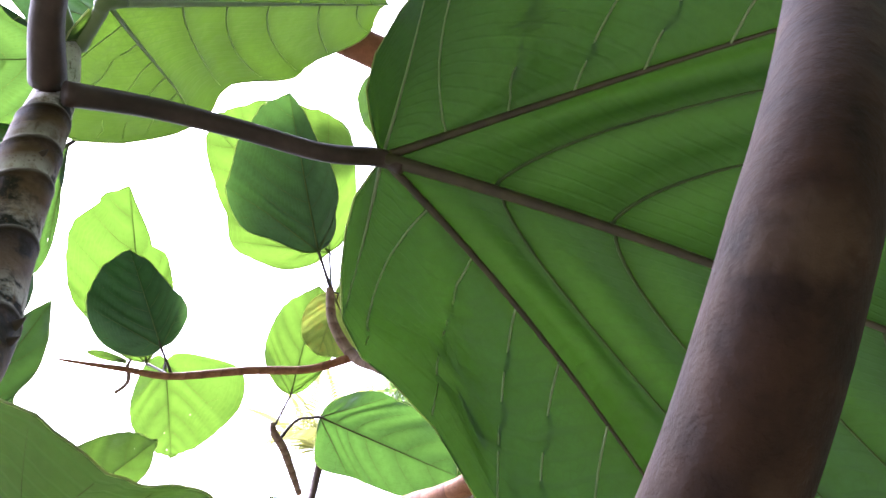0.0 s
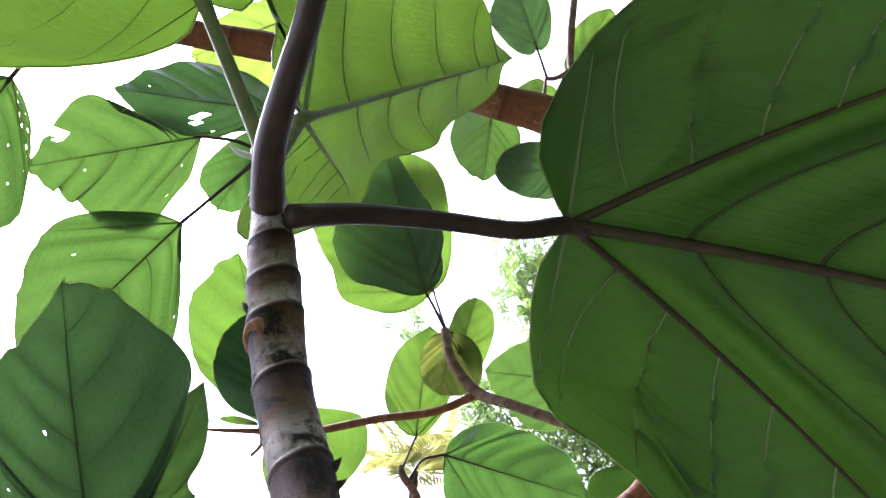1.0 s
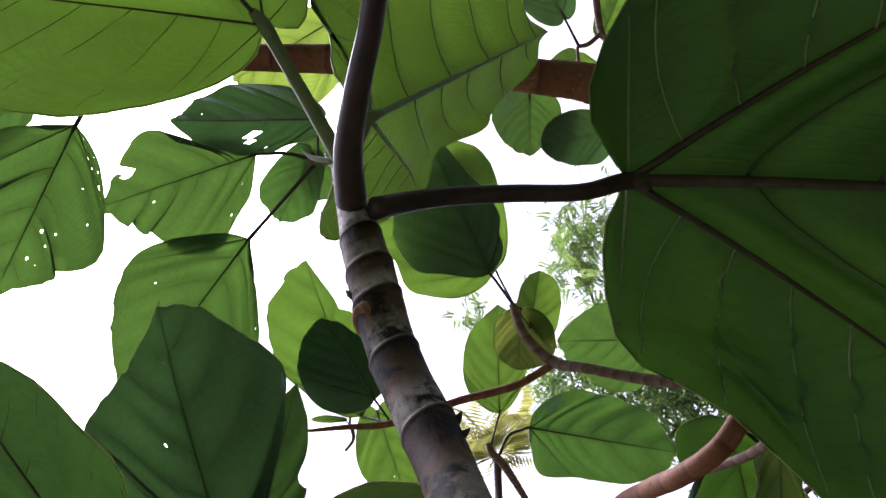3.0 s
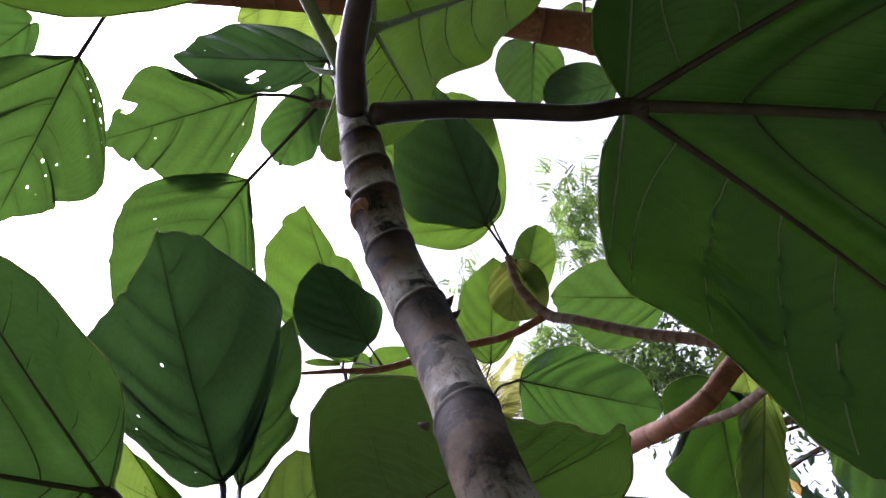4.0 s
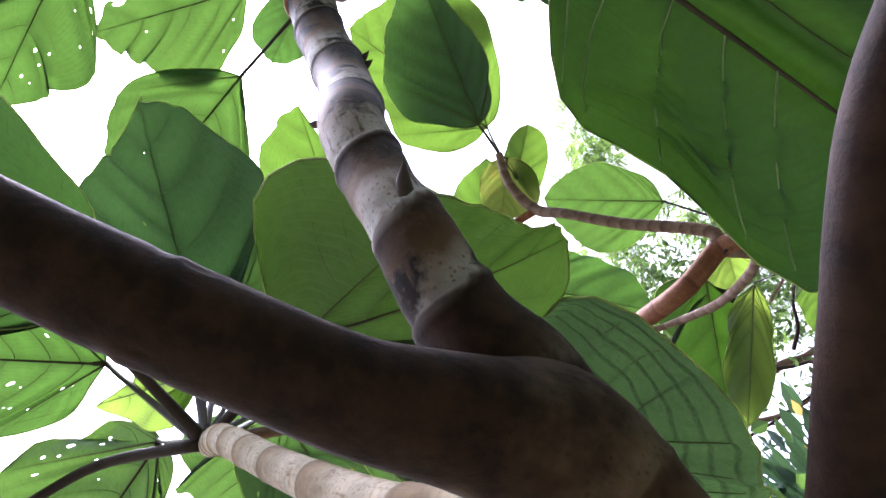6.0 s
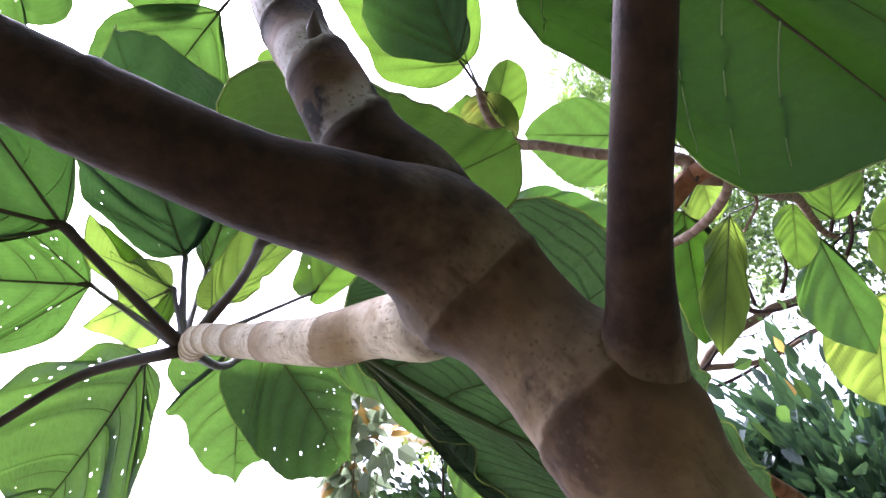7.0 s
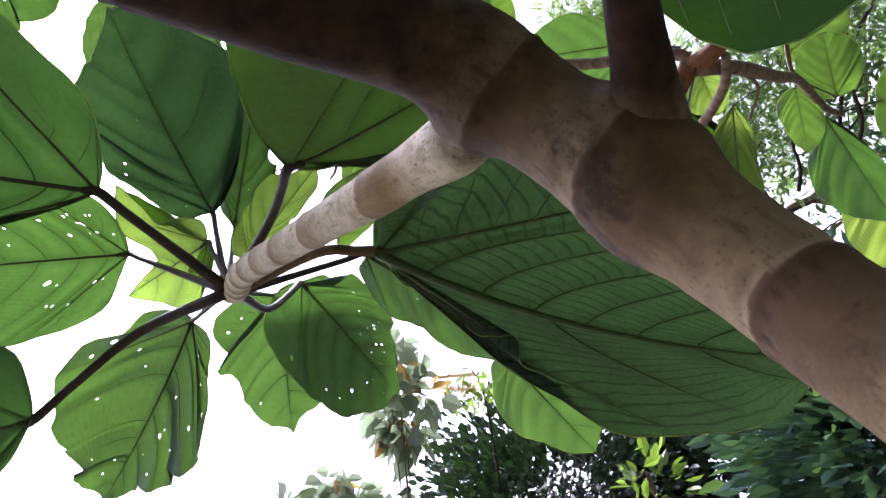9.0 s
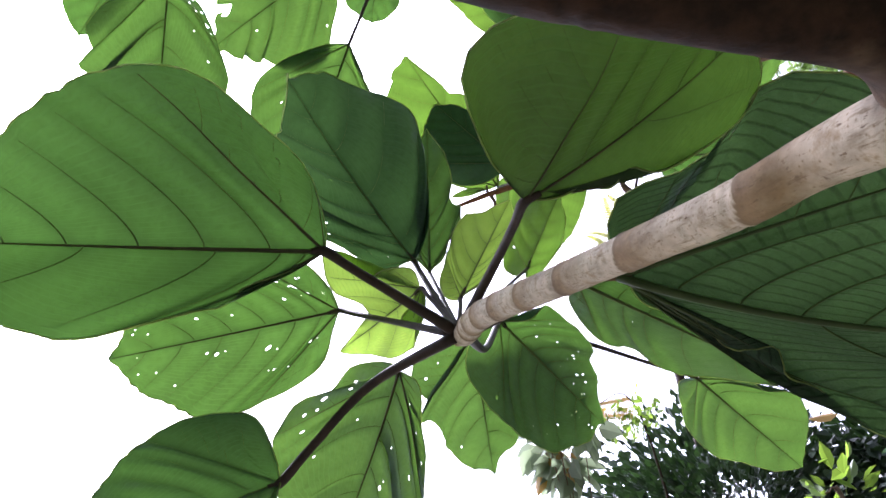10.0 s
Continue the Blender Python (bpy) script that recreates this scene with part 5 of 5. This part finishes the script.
leaf_spray("crown", np.concatenate([ball(p, (0.5, 0.4, 0.35), 420, 160 + i, 0.05) for i, p in enumerate(((0.470, 5.996, 5.403), (-0.086, 5.879, 5.577), (0.451, 5.743, 5.743), (0.831, 5.952, 5.422), (0.785, 6.178, 5.085)))]), 0.07, FEATHER_DARK, feather_tree, 96)
leaf_spray("crown", ball((-0.983, 4.392, 3.067), (0.2, 0.15, 0.14), 160, 140, 0.05), 0.05, LIME, feather_tree, 93)

palm = tagged(new("palm"), "yellow-green feather palm behind the branches", "palm")
palm_heart = (-0.894, 5.751, 4.927)
rod("trunk", [(palm_heart[0], palm_heart[1], 0.0, 0.05), (*palm_heart, 0.03)], BARK_DARK, palm, 12, 4)
for turn, lean, size in ((10, 70, 0.95), (60, 55, 0.8), (110, 75, 0.9), (150, 50, 0.8), (200, 60, 0.8), (260, 60, 0.9), (320, 62, 0.85), (35, 20, 0.8), (130, 15, 0.8), (215, 20, 0.85), (300, 10, 0.8), (85, -10, 0.7), (250, -15, 0.75)):
    verts, faces = [], []
    out = np.array((math.cos(radians(turn)), math.sin(radians(turn)), 0.0))
    for i in range(24):
        u = i / 23
        p = np.array(palm_heart) + out * size * u * math.cos(radians(lean)) + np.array((0, 0, size * (u * math.sin(radians(lean)) - 0.35 * u * u)))
        side = np.cross(out, (0, 0, 1.0))
        for s in (1, -1):
            tip = p + (side * s * 0.75 + out * 0.5 + np.array((0, 0, 0.1))) * 0.34 * (1.15 - u)
            q = len(verts)
            mid = (p + tip) / 2
            verts += [p, mid + np.array((0, 0, 0.014)) + out * 0.012, tip, mid - out * 0.014]
            faces.append((q, q + 1, q + 2, q + 3))
    finish("frond", verts, faces, PALM, palm, smooth=False)

dry_frond = tagged(new("dry_palm_frond"), "dry orange palm frond above the dark shrub", "palm frond")
frond_root, frond_tip = np.array((-0.937, 4.371, 3.142)), np.array((-1.169, 4.294, 3.153))
rod("stalk", [(frond_root[0] + 0.1, frond_root[1] + 0.2, 0.0, 0.012), (frond_root[0] + 0.05, frond_root[1] + 0.1, frond_root[2] * 0.7, 0.009), (*frond_root, 0.005), (*frond_tip, 0.002)], BARK_DARK, dry_frond, 6, 5)
for i in range(26):
    u = i / 25
    p = frond_root * (1 - u) + frond_tip * u
    for s in (1, -1):
        tip = p + np.array((-0.05 - 0.05 * u, 0.02, 0.09 * s - 0.02)) * (1.1 - 0.4 * u)
        mid = (p + tip) / 2
        finish("leaflet", [p, mid + np.array((0.006, 0, 0)), tip, mid - np.array((0.006, 0, 0))], [(0, 1, 2, 3)], RUST, dry_frond, smooth=False)

# ---- ground ----
mat_ground, gn, gl = shader("leaf_litter_soil")
gw = gn.new("ShaderNodeTexCoord").outputs["Object"]
gl.new(mixed(gn, gl, ramp(gn, gl, noisy(gn, gl, gw, 3.0, 6.0), 0.4, 0.65), (0.10, 0.08, 0.06), (0.065, 0.085, 0.045)), gn["Principled BSDF"].inputs["Base Color"])
gn["Principled BSDF"].inputs["Roughness"].default_value = 0.95
bm = bmesh.new()
bmesh.ops.create_grid(bm, x_segments=40, y_segments=40, size=150.0)
me = bpy.data.meshes.new("ground")
bm.to_mesh(me)
me.materials.append(mat_ground)
tagged(new("ground", me), "brown garden soil with grass and leaf litter", "ground", kind="structure")

# an unseen leafy wall, added to block light from behind and the right
mat_shade_wall, hn, hl = shader("shade_wall_leaves")
hw = hn.new("ShaderNodeTexCoord").outputs["Object"]
hl.new(mixed(hn, hl, ramp(hn, hl, noisy(hn, hl, hw, 9.0, 6.0, 0.7), 0.4, 0.65), (0.012, 0.022, 0.009), (0.03, 0.055, 0.018)), hn["Principled BSDF"].inputs["Base Color"])
hn["Principled BSDF"].inputs["Roughness"].default_value = 0.8
verts, faces = [], []
for i in range(61):
    a = radians(204 + 214 * i / 60)
    for j in range(25):
        z = (9.0 + 5.0 * min(1.0, max(0.0, i / 20))) * (min(j, 12) / 12 if j < 13 else (24 - j) / 12)
        lean = 2.9 * min(1.0, max(0.0, (i - 8) / 14)) * min(1.0, max(0.0, (60 - i) / 12)) * (z / 14.0) ** 1.5  # the added wall leans in to cut light from overhead
        r = (5.0 if j < 13 else 6.4) - lean + 0.35 * noise.noise(Vector((i * 0.6, j * 0.7, 1.0)))
        verts.append((0.2 + r * math.cos(a), 0.3 + r * math.sin(a), z + (0.3 * noise.noise(Vector((i * 0.9, 4.0, 2.0))) if j == 12 else 0)))
for i in range(60):
    for j in range(24):
        q = i * 25 + j
        faces.append((q, q + 1, q + 26, q + 25))
tagged(finish("shade_wall", verts, faces, mat_shade_wall), "unseen dark green wall added to block light from behind and the right", "hedge", kind="structure")
